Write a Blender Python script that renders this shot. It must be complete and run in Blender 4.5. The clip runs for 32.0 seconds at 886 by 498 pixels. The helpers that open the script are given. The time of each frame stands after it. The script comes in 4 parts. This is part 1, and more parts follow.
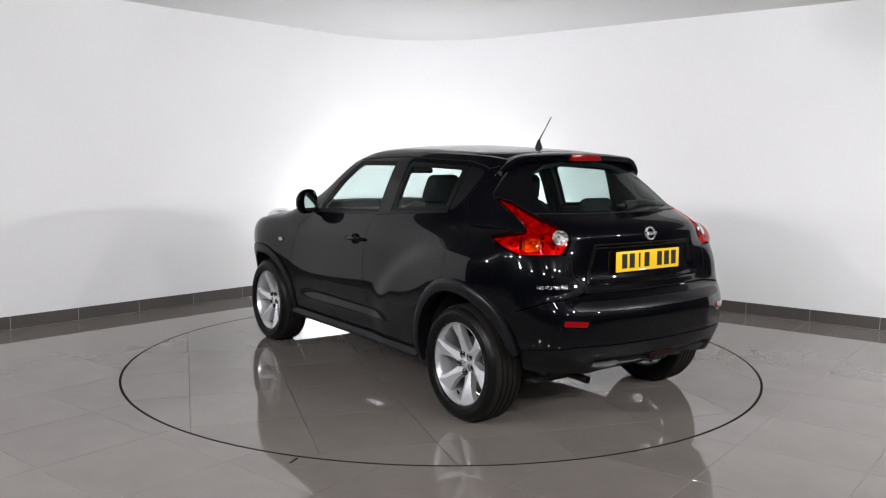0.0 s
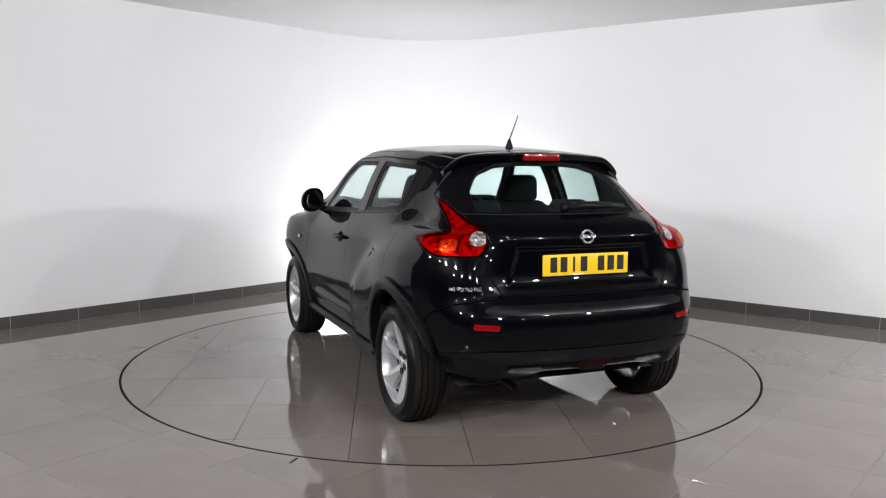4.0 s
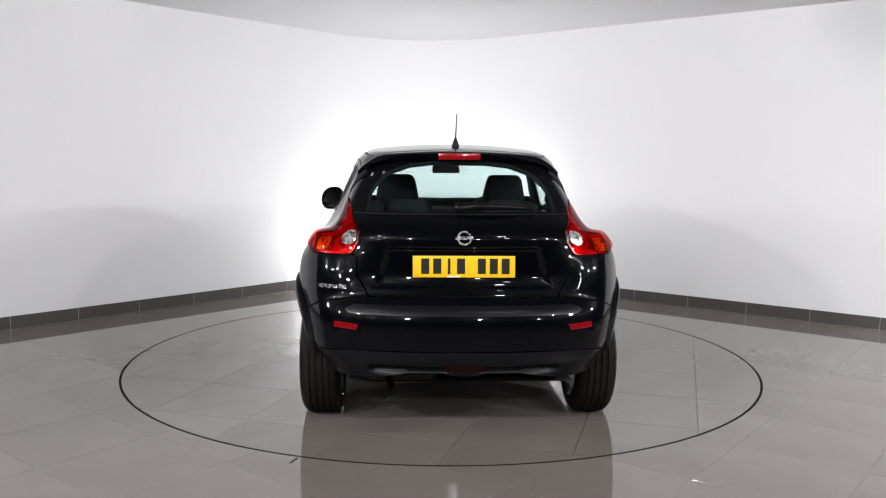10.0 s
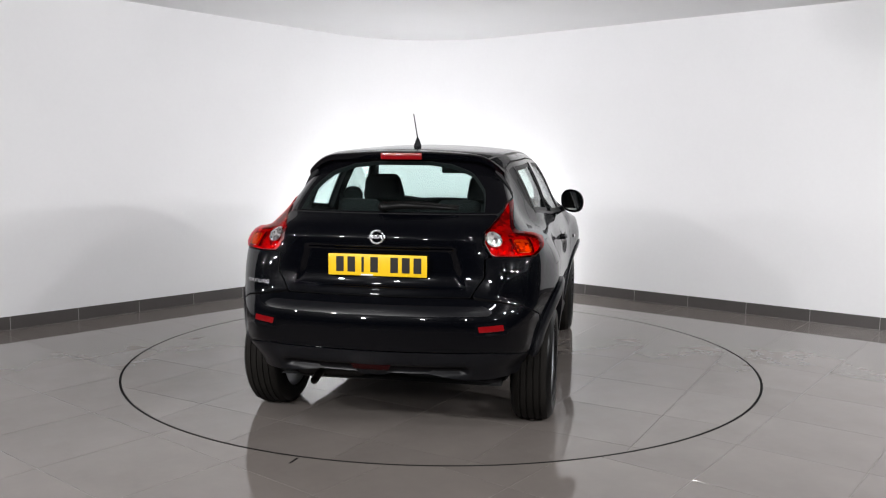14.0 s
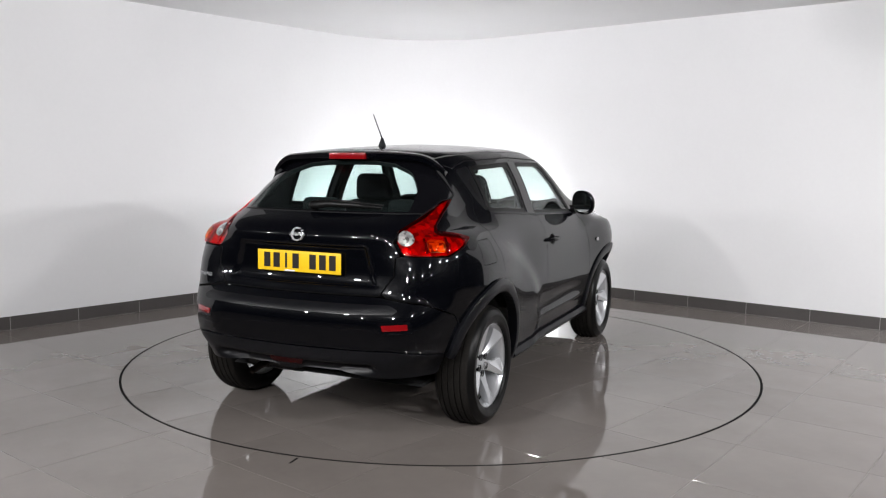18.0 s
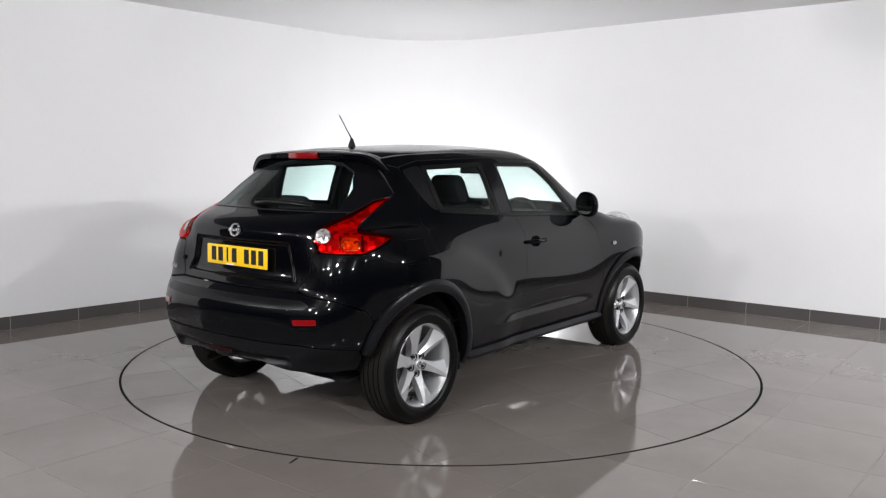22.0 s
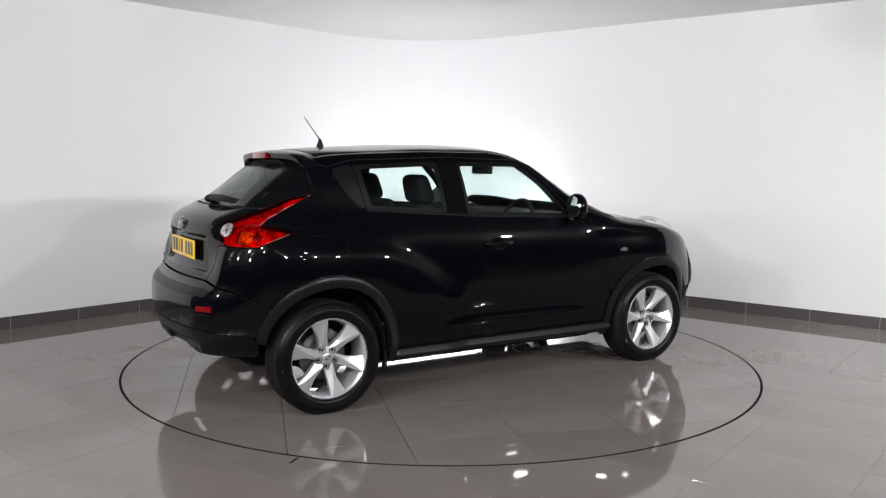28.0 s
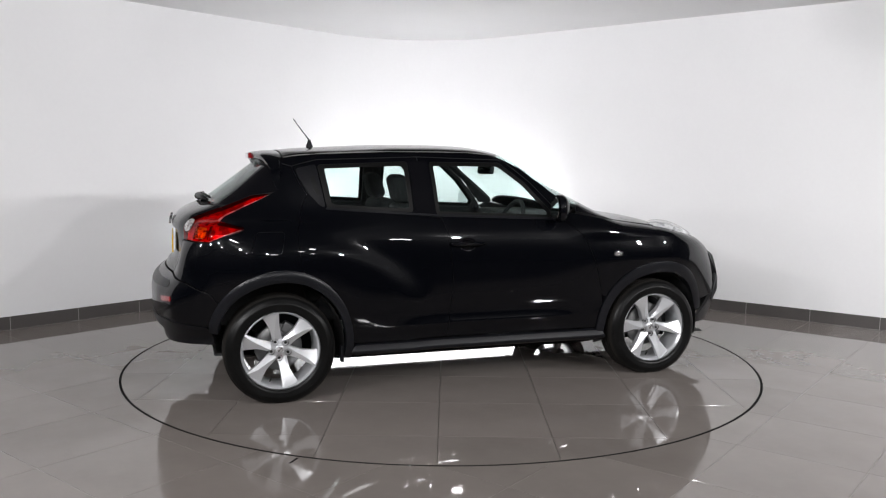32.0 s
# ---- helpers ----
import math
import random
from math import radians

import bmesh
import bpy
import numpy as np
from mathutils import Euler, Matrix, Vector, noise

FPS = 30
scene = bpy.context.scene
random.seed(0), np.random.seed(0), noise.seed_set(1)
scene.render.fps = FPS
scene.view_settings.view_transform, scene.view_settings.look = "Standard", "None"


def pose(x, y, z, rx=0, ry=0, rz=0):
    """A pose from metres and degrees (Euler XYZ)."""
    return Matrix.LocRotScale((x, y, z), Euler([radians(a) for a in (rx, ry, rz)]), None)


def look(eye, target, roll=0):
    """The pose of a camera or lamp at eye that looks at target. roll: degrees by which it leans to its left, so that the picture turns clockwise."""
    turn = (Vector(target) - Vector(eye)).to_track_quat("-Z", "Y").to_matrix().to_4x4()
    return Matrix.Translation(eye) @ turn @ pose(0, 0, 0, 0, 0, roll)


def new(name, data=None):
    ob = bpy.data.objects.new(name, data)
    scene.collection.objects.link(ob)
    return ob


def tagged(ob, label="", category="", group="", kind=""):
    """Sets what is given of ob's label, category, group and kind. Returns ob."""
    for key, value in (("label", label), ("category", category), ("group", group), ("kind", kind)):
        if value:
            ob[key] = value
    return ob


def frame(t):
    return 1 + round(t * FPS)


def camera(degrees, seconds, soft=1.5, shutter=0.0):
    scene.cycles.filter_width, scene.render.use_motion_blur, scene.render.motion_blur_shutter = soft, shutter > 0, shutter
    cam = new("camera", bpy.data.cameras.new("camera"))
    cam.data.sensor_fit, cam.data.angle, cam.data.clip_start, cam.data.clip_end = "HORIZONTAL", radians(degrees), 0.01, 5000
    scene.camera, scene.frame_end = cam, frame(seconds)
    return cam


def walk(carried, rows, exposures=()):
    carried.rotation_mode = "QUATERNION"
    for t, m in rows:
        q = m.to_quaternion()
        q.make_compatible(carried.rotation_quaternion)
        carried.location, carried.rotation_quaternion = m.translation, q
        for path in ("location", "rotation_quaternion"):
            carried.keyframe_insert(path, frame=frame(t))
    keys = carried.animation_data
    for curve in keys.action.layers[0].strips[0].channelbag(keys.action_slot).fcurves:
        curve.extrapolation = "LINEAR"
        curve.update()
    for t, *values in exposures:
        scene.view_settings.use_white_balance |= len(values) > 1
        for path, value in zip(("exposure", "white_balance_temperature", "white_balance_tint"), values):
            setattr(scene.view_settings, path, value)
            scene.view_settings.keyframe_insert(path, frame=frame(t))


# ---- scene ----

# ---------------------------------------------------------------- camera
EYE = Vector((0.0, -5.991, 1.4435))
cam = camera(56.8, 32.0, soft=1.15)
VIEW = look(EYE, EYE + Vector((0, math.cos(radians(6.175)), -math.sin(radians(6.175)))), 0.5)
walk(cam, [(0.0, VIEW), (32.0, VIEW)], exposures=[(0.0, 0.0), (32.0, 0.0)])

# ---------------------------------------------------------------- world and lights
world = bpy.data.worlds.new("world")
scene.world = world
world.use_nodes = True
world.node_tree.nodes["Background"].inputs[0].default_value = (0.6, 0.65, 0.7, 1)
world.node_tree.nodes["Background"].inputs[1].default_value = 0.02

CEILING = 2.85
CORNER = Vector((-0.382, 4.387, 0))
ALONG_L = Vector((-0.66805, -0.74412, 0))
ALONG_R = Vector((0.78576, -0.61854, 0))
LEN_L, LEN_R = 7.0, 6.9
HALL_L, HALL_R = 14.0, 12.0
# ceiling spotlights: place, watts, and the point each is turned to
AIM_W = (-4.6, -0.3, 1.0)
AIM_F, AIM_L, AIM_R, AIM_M, AIM_C = (3.2, -0.6, 0.2), (-2.9, 1.6, 1.3), (2.7, 2.0, 1.3), (-0.3, 3.8, 1.9), (0.0, 0.0, 0.6)
SPOTS = [(-4.6, -4.6, 46, AIM_W), (-3.1, -4.8, 87, AIM_R), (-1.5, -4.9, 39, AIM_R), (1.5, -4.9, 4, AIM_L), (3.1, -4.8, 63, AIM_L), (4.7, -4.6, 52, AIM_F),
         (-5.8, -3.1, 59, AIM_R), (6.0, -2.9, 59, AIM_F), (0.9, -3.3, 6, AIM_C), (-1.3, -3.2, 6, AIM_C), (-3.4, -7.2, 41, AIM_R), (-1.2, -7.2, 36, AIM_M), (1.2, -7.2, 33, AIM_M), (3.4, -7.2, 8, AIM_L)]


def area_lamp(name, m, watts, size, shape="DISK", size_y=None, colour=(0.995, 0.985, 0.995), spread=180):
    data = bpy.data.lights.new(name, "AREA")
    data.energy, data.shape, data.size, data.color = watts, shape, size, colour
    data.spread = radians(spread)
    if size_y:
        data.size_y = size_y
    ob = new(name, data)
    ob.matrix_world = m
    return ob


# ---------------------------------------------------------------- materials
def material(name, colour, rough=0.5, metal=0.0, coat=0.0, grain=0.0, scale=40.0, bump=0.0, spec=0.5, stain=0.0, random_tint=0.0, rough_var=0.0, detail=6, coords="Object", coat_ior=1.5):
    """A node material: colour broken by two scales of noise, bump, gloss variation."""
    mat = bpy.data.materials.new(name)
    mat.use_nodes = True
    nt = mat.node_tree
    bs = nt.nodes["Principled BSDF"]
    bs.inputs["Base Color"].default_value = (*colour, 1)
    bs.inputs["Roughness"].default_value = rough
    bs.inputs["Metallic"].default_value = metal
    bs.inputs["Coat Weight"].default_value = coat
    bs.inputs["Coat Roughness"].default_value = 0.015
    bs.inputs["Coat IOR"].default_value = coat_ior
    bs.inputs["Specular IOR Level"].default_value = spec
    if not (grain or bump or stain or random_tint or rough_var):
        return mat
    tc = nt.nodes.new("ShaderNodeTexCoord")
    fine = nt.nodes.new("ShaderNodeTexNoise")
    fine.inputs["Scale"].default_value = scale
    fine.inputs["Detail"].default_value = detail
    nt.links.new(tc.outputs[coords], fine.inputs["Vector"])
    coarse = nt.nodes.new("ShaderNodeTexNoise")
    coarse.inputs["Scale"].default_value = scale * 0.06
    coarse.inputs["Detail"].default_value = 4
    nt.links.new(tc.outputs[coords], coarse.inputs["Vector"])

    def math_node(op, a, b):
        n = nt.nodes.new("ShaderNodeMath")
        n.operation = op
        for i, v in enumerate((a, b)):
            if isinstance(v, (int, float)):
                n.inputs[i].default_value = v
            else:
                nt.links.new(v, n.inputs[i])
        return n.outputs[0]

    value = math_node("ADD", math_node("MULTIPLY", math_node("SUBTRACT", fine.outputs["Fac"], 0.5), 2 * grain), 1.0)
    value = math_node("ADD", value, math_node("MULTIPLY", math_node("SUBTRACT", coarse.outputs["Fac"], 0.5), 2 * stain))
    if random_tint:
        info = nt.nodes.new("ShaderNodeObjectInfo")
        value = math_node("ADD", value, math_node("MULTIPLY", math_node("SUBTRACT", info.outputs["Random"], 0.5), 2 * random_tint))
    mix = nt.nodes.new("ShaderNodeVectorMath")
    mix.operation = "SCALE"
    mix.inputs[0].default_value = colour
    nt.links.new(value, mix.inputs["Scale"])
    nt.links.new(mix.outputs[0], bs.inputs["Base Color"])
    if rough_var:
        r = math_node("ADD", math_node("MULTIPLY", math_node("SUBTRACT", coarse.outputs["Fac"], 0.5), 2 * rough_var), rough)
        nt.links.new(r, bs.inputs["Roughness"])
    if bump:
        bp = nt.nodes.new("ShaderNodeBump")
        bp.inputs["Strength"].default_value = 0.4
        bp.inputs["Distance"].default_value = bump
        nt.links.new(fine.outputs["Fac"], bp.inputs["Height"])
        nt.links.new(bp.outputs[0], bs.inputs["Normal"])
    return mat


def glass_material(name, tint, rough=0.0):
    """Clear tinted pane: what lies behind it, and a gloss that grows towards grazing view."""
    mat = bpy.data.materials.new(name)
    mat.use_nodes = True
    nt = mat.node_tree
    nt.nodes.remove(nt.nodes["Principled BSDF"])
    tr = nt.nodes.new("ShaderNodeBsdfTransparent")
    tr.inputs[0].default_value = (*tint, 1)
    gl = nt.nodes.new("ShaderNodeBsdfGlossy")
    gl.inputs["Roughness"].default_value = rough
    lw = nt.nodes.new("ShaderNodeLayerWeight")
    lw.inputs["Blend"].default_value = 0.5
    pw = nt.nodes.new("ShaderNodeMath")
    pw.operation = "POWER"
    pw.inputs[1].default_value = 5.0
    nt.links.new(lw.outputs["Facing"], pw.inputs[0])
    ad = nt.nodes.new("ShaderNodeMath")
    ad.operation = "MULTIPLY_ADD"
    ad.inputs[1].default_value = 0.65
    ad.inputs[2].default_value = 0.025
    nt.links.new(pw.outputs[0], ad.inputs[0])
    mx = nt.nodes.new("ShaderNodeMixShader")
    nt.links.new(ad.outputs[0], mx.inputs[0])
    nt.links.new(tr.outputs[0], mx.inputs[1])
    nt.links.new(gl.outputs[0], mx.inputs[2])
    nt.links.new(mx.outputs[0], nt.nodes["Material Output"].inputs[0])
    return mat


def facet_material(name, colour, scale, low=(0.05, 0.045, 0.045), metal=0.5):
    """Moulded clear lamp glass over a reflector: bright and dark facets, each with its own tilt; glints and dark
    reflections are painted into their colour.
    """
    mat = bpy.data.materials.new(name)
    mat.use_nodes = True
    nt = mat.node_tree
    bs = nt.nodes["Principled BSDF"]
    bs.inputs["Roughness"].default_value = 0.15
    bs.inputs["Metallic"].default_value = metal
    bs.inputs["Coat Weight"].default_value = 1.0
    tc = nt.nodes.new("ShaderNodeTexCoord")
    vo = nt.nodes.new("ShaderNodeTexVoronoi")
    vo.inputs["Scale"].default_value = scale
    nt.links.new(tc.outputs["Object"], vo.inputs["Vector"])
    ramp = nt.nodes.new("ShaderNodeValToRGB")
    ramp.color_ramp.elements[0].color = (*low, 1)
    ramp.color_ramp.elements[0].position = 0.15
    ramp.color_ramp.elements[1].color = (*colour, 1)
    ramp.color_ramp.elements[1].position = 0.8
    sep = nt.nodes.new("ShaderNodeSeparateColor")
    nt.links.new(vo.outputs["Color"], sep.inputs[0])
    nt.links.new(sep.outputs[0], ramp.inputs[0])
    nt.links.new(ramp.outputs[0], bs.inputs["Base Color"])
    bp = nt.nodes.new("ShaderNodeBump")
    bp.inputs["Strength"].default_value = 0.5
    bp.inputs["Distance"].default_value = 0.006
    nt.links.new(vo.outputs["Distance"], bp.inputs["Height"])
    nt.links.new(bp.outputs[0], bs.inputs["Normal"])
    return mat


def glow_material(name, colour, strength):
    mat = bpy.data.materials.new(name)
    mat.use_nodes = True
    bs = mat.node_tree.nodes["Principled BSDF"]
    bs.inputs["Base Color"].default_value = (*colour, 1)
    bs.inputs["Emission Color"].default_value = (*colour, 1)
    bs.inputs["Emission Strength"].default_value = strength
    return mat


M_WALL = material("white_wall_paint", (0.80, 0.80, 0.81), 0.55, grain=0.015, scale=30, bump=0.0008, stain=0.02)
M_CEIL = material("white_ceiling_paint", (0.72, 0.72, 0.73), 0.6, grain=0.015, scale=30, bump=0.0008, stain=0.02)
M_CEILD = material("dark_grey_ceiling_paint", (0.10, 0.10, 0.105), 0.7, grain=0.03, scale=30, stain=0.05)
M_DARK = material("charcoal_surround", (0.007, 0.007, 0.008), 0.9, grain=0.2, scale=8, bump=0.01, stain=0.2)
M_TILE = material("polished_taupe_tile", (0.174, 0.154, 0.142), 0.042, grain=0.025, scale=30, stain=0.28, random_tint=0.06, rough_var=0.015, spec=0.6, detail=2)
M_DISC = material("polished_turntable_tile", (0.174, 0.154, 0.142), 0.042, grain=0.025, scale=30, stain=0.28, random_tint=0.06, rough_var=0.015, spec=0.6, detail=2)
M_GROUT = material("grey_grout", (0.23, 0.212, 0.197), 0.5, grain=0.15, scale=60, bump=0.001)
M_SKIRT = material("dark_grey_skirting_tile", (0.085, 0.078, 0.075), 0.3, grain=0.1, scale=25, stain=0.15, random_tint=0.06)
M_STEEL = material("blackened_steel_edge", (0.005, 0.005, 0.005), 0.9, spec=0.08, grain=0.2, scale=60, stain=0.3)
M_JOINT = material("pale_skirting_joint", (0.42, 0.41, 0.40), 0.8, grain=0.2, scale=80)
M_PAINT = material("black_metallic_paint", (0.0011, 0.0013, 0.0022), 0.3, coat=0.7, grain=0.3, scale=900, spec=0.02, coat_ior=1.5)
M_TRIM = material("black_textured_plastic", (0.0060, 0.0063, 0.0080), 0.30, grain=0.15, scale=300, bump=0.0004, spec=0.24, stain=0.12)
M_PAD = material("black_satin_bumper_plastic", (0.0045, 0.0046, 0.0058), 0.33, grain=0.15, scale=300, bump=0.0003, spec=0.20, stain=0.12)
M_WIPER = material("black_wiper_plastic", (0.003, 0.003, 0.003), 0.4, spec=0.2, grain=0.2, scale=200)
M_GLOSS = material("gloss_black_plastic", (0.003, 0.003, 0.004), 0.10, spec=0.3, grain=0.1, scale=200)
M_INNER = material("dark_cabin_trim", (0.010, 0.010, 0.011), 0.75, grain=0.1, scale=40, detail=1)
M_CLOTH = material("black_seat_cloth", (0.007, 0.007, 0.008), 0.95, grain=0.12, scale=60, stain=0.2, detail=1)
M_LINER = material("grey_headlining", (0.16, 0.16, 0.155), 0.9, grain=0.1, scale=200, stain=0.08)
M_GLASS = glass_material("green_tinted_glass", (0.915, 0.965, 0.955))
M_GLASS_R = glass_material("darker_tinted_rear_glass", (0.85, 0.925, 0.91))
M_RED = material("red_reflector_plastic", (0.20, 0.003, 0.005), 0.15, coat=1.0, grain=0.3, scale=120, stain=0.2)
M_REDLENS = glass_material("red_lamp_lens", (0.88, 0.010, 0.020))
M_AMBERLENS = glass_material("amber_lamp_lens_clear", (0.94, 0.48, 0.05))
M_CLEARLENS = glass_material("clear_lamp_cover", (0.95, 0.95, 0.95))
M_ORANGE = material("orange_plastic", (0.55, 0.11, 0.01), 0.35, grain=0.2, scale=60)
M_FOG = material("dark_red_fog_lens", (0.014, 0.0006, 0.0008), 0.25, coat=0.0, spec=0.2, grain=0.3, scale=80)
M_AMBER = facet_material("amber_lamp_facets", (0.92, 0.50, 0.05), 75.0, (0.22, 0.02, 0.006), 0.4)
M_CLEAR = material("clear_lamp_lens", (0.36, 0.34, 0.34), 0.16, metal=0.9, coat=1.0, grain=0.9, scale=70, bump=0.012)
M_CRYSTAL = facet_material("faceted_clear_lamp", (0.52, 0.50, 0.49), 70.0, (0.11, 0.10, 0.10))
M_REFLECTOR = facet_material("faceted_lamp_reflector", (0.74, 0.72, 0.71), 34.0, (0.22, 0.21, 0.21), 0.25)
M_HEAD = facet_material("bright_headlamp_reflector", (0.92, 0.93, 0.94), 26.0, (0.55, 0.56, 0.57))
M_CHROME = material("chrome", (0.82, 0.83, 0.85), 0.08, metal=1.0)
M_MIRROR = material("mirror_silver", (0.86, 0.9, 0.9), 0.01, metal=1.0)
M_RIM = material("silver_alloy", (0.66, 0.67, 0.69), 0.30, metal=0.65, coat=0.5, grain=0.06, scale=300, stain=0.05)
M_DISCM = material("cast_iron_disc", (0.15, 0.15, 0.15), 0.4, metal=0.8, grain=0.2, scale=100, stain=0.3)
M_TYRE = material("dressed_tyre_sidewall", (0.0040, 0.0040, 0.0040), 0.34, grain=0.3, scale=120, bump=0.0006, stain=0.3, spec=0.14, rough_var=0.08)
M_TREAD = material("dusty_tyre_tread", (0.012, 0.0108, 0.0097), 0.8, grain=0.4, scale=110, bump=0.0015, stain=0.4, spec=0.10)
M_PLATE = material("yellow_reflective_plate", (0.80, 0.50, 0.008), 0.35, coat=0.4, grain=0.03, scale=60, stain=0.04)
M_INK = material("black_plate_ink", (0.012, 0.010, 0.008), 0.4, coat=0.3)
M_WHITE = material("white_sticker", (0.75, 0.75, 0.75), 0.4)
M_EXH = material("rusty_steel_pipe", (0.035, 0.026, 0.021), 0.5, metal=0.7, grain=0.35, scale=60, stain=0.4, bump=0.001)
M_SILENCER = material("dark_silencer_steel", (0.012, 0.010, 0.009), 0.6, metal=0.3, grain=0.35, scale=60, stain=0.4, bump=0.001)
M_CALIPER = material("dull_grey_metal", (0.14, 0.14, 0.14), 0.5, metal=0.6, grain=0.2, scale=60)
M_NUT = material("dark_wheel_nut_steel", (0.02, 0.02, 0.02), 0.4, metal=0.7, grain=0.2, scale=200)
M_LED = glow_material("white_led_diffuser_front", (0.99, 0.99, 1.0), 5.6)
M_LEDTOP = glow_material("white_led_diffuser_top", (0.99, 0.99, 1.0), 9.6)
M_LEDEND = glow_material("white_led_diffuser_end", (0.99, 0.99, 1.0), 7.0)
# random bright and dark cells in the colour stand in for chrome's reflections
M_BADGE = facet_material("chrome_badge", (0.32, 0.32, 0.34), 130.0, (0.01, 0.01, 0.012))
M_EMBLEM = facet_material("cut_chrome_emblem", (0.60, 0.60, 0.62), 60.0, (0.06, 0.06, 0.065))
M_WHITEMETAL = material("white_enamelled_metal", (0.7, 0.7, 0.7), 0.4)


# ---------------------------------------------------------------- mesh helpers
def part(name, bm, mat, parent, label="", smooth=True, m=None):
    """Link a bmesh as one mesh object under a thing or a part."""
    me = bpy.data.meshes.new(name)
    bm.normal_update()
    bm.to_mesh(me)
    bm.free()
    for x in (mat if isinstance(mat, (list, tuple)) else [mat]):
        me.materials.append(x)
    me.polygons.foreach_set("use_smooth", [smooth] * len(me.polygons))
    ob = new(name, me)
    if parent is not None:
        ob.parent = parent
    if m is not None:
        ob.matrix_basis = m
    if label:
        tagged(ob, label=label)
    return ob


def thing(name, m, label, category, group="", kind=""):
    ob = new(name)
    ob.matrix_world = m
    return tagged(ob, label, category, group, kind)


def sharp(ob, degrees=35):
    """Flat where edges are sharp, smooth elsewhere."""
    me = ob.data
    bm = bmesh.new()
    bm.from_mesh(me)
    for e in bm.edges:
        e.smooth = not (len(e.link_faces) == 2 and e.calc_face_angle(0) > radians(degrees))
    bm.to_mesh(me)
    bm.free()
    return ob


def box(bm, x0, x1, y0, y1, z0, z1, bevel=0.0, mat=0):
    r = bmesh.ops.create_cube(bm, size=1, matrix=Matrix.LocRotScale(((x0 + x1) / 2, (y0 + y1) / 2, (z0 + z1) / 2), None, (x1 - x0, y1 - y0, z1 - z0)))
    if bevel:
        edges = list({e for v in r["verts"] for e in v.link_edges})
        out = bmesh.ops.bevel(bm, geom=edges, offset=bevel, segments=3, affect="EDGES", profile=0.5)
        for f in out["faces"]:
            f.material_index = mat
    for v in r["verts"]:
        if v.is_valid:
            for f in v.link_faces:
                f.material_index = mat
    return r


def lathe(bm, profile, n=48, axis="y", mat=0, start=0.0, turn=2 * math.pi):
    """Turn a profile of (radius, along) about an axis through the origin."""
    full = turn > 6.28
    rows = []
    for i in range(n if full else n + 1):
        a = start + turn * i / n
        row = []
        for r, h in profile:
            c, s = r * math.cos(a), r * math.sin(a)
            row.append(bm.verts.new({"y": (c, h, s), "z": (c, s, h), "x": (h, c, s)}[axis]))
        rows.append(row)
    for i in range(n):
        a, b = rows[i], rows[(i + 1) % len(rows)]
        for j in range(len(profile) - 1):
            f = bm.faces.new((a[j], a[j + 1], b[j + 1], b[j]))
            f.material_index = mat


def tube(bm, path, radius, n=10, mat=0, cap=True):
    path = [Vector(p) for p in path]
    radii = radius if isinstance(radius, (list, tuple)) else [radius] * len(path)
    rows = []
    up = Vector((0, 0, 1))
    for i, p in enumerate(path):
        d = (path[min(i + 1, len(path) - 1)] - path[max(i - 1, 0)]).normalized()
        s = d.cross(up)
        if s.length < 0.01:
            s = d.cross(Vector((1, 0, 0)))
        s.normalize()
        t = s.cross(d).normalized()
        rows.append([bm.verts.new(p + radii[i] * (math.cos(a) * s + math.sin(a) * t)) for a in [2 * math.pi * k / n for k in range(n)]])
    for a, b in zip(rows, rows[1:]):
        for k in range(n):
            f = bm.faces.new((a[k], a[(k + 1) % n], b[(k + 1) % n], b[k]))
            f.material_index = mat
    if cap:
        for row in (rows[0], rows[-1]):
            try:
                bm.faces.new(row).material_index = mat
            except ValueError:
                pass


def inside(poly, pts):
    """Which of the points lie in the polygon."""
    poly, pts = np.asarray(poly, float), np.asarray(pts, float)
    x, y = pts[:, 0], pts[:, 1]
    hit = np.zeros(len(pts), bool)
    for (x0, y0), (x1, y1) in zip(poly, np.roll(poly, -1, 0)):
        if y0 != y1:
            hit ^= ((y0 > y) != (y1 > y)) & (x < (x1 - x0) * (y - y0) / (y1 - y0) + x0)
    return hit


def rounded(points, radius=0.02, step=0.025):
    """A closed outline with filleted corners, sampled at even steps. A point may carry its own radius."""
    n = len(points)
    out = []
    for i in range(n):
        p = np.array(points[i][:2], float)
        a, b = np.array(points[i - 1][:2], float), np.array(points[(i + 1) % n][:2], float)
        r = points[i][2] if len(points[i]) > 2 else radius
        la, lb = np.linalg.norm(a - p), np.linalg.norm(b - p)
        da, db = (a - p) / la, (b - p) / lb
        half = math.acos(max(-1, min(1, float(da @ db)))) / 2
        cut = min(r / max(math.tan(half), 1e-3), 0.48 * la, 0.48 * lb)
        if cut < 0.002:
            out.append(p)
            continue
        for k in range(7):
            t = k / 6
            out.append((1 - t) ** 2 * (p + da * cut) + 2 * t * (1 - t) * p + t * t * (p + db * cut))
    res = []
    for p, q in zip(out, out[1:] + out[:1]):
        k = max(1, int(np.ceil(np.linalg.norm(q - p) / step)))
        res += [p + (q - p) * j / k for j in range(k)]
    return np.array(res)


def inset(poly, d):
    """Move a sampled outline inwards by d."""
    poly = np.asarray(poly, float)
    e = np.roll(poly, -1, 0) - np.roll(poly, 1, 0)
    nrm = np.stack([-e[:, 1], e[:, 0]], 1) / np.maximum(np.linalg.norm(e, axis=1), 1e-9)[:, None]
    area = 0.5 * np.sum(poly[:, 0] * np.roll(poly[:, 1], -1) - np.roll(poly[:, 0], -1) * poly[:, 1])
    return poly + nrm * d * (1 if area > 0 else -1)


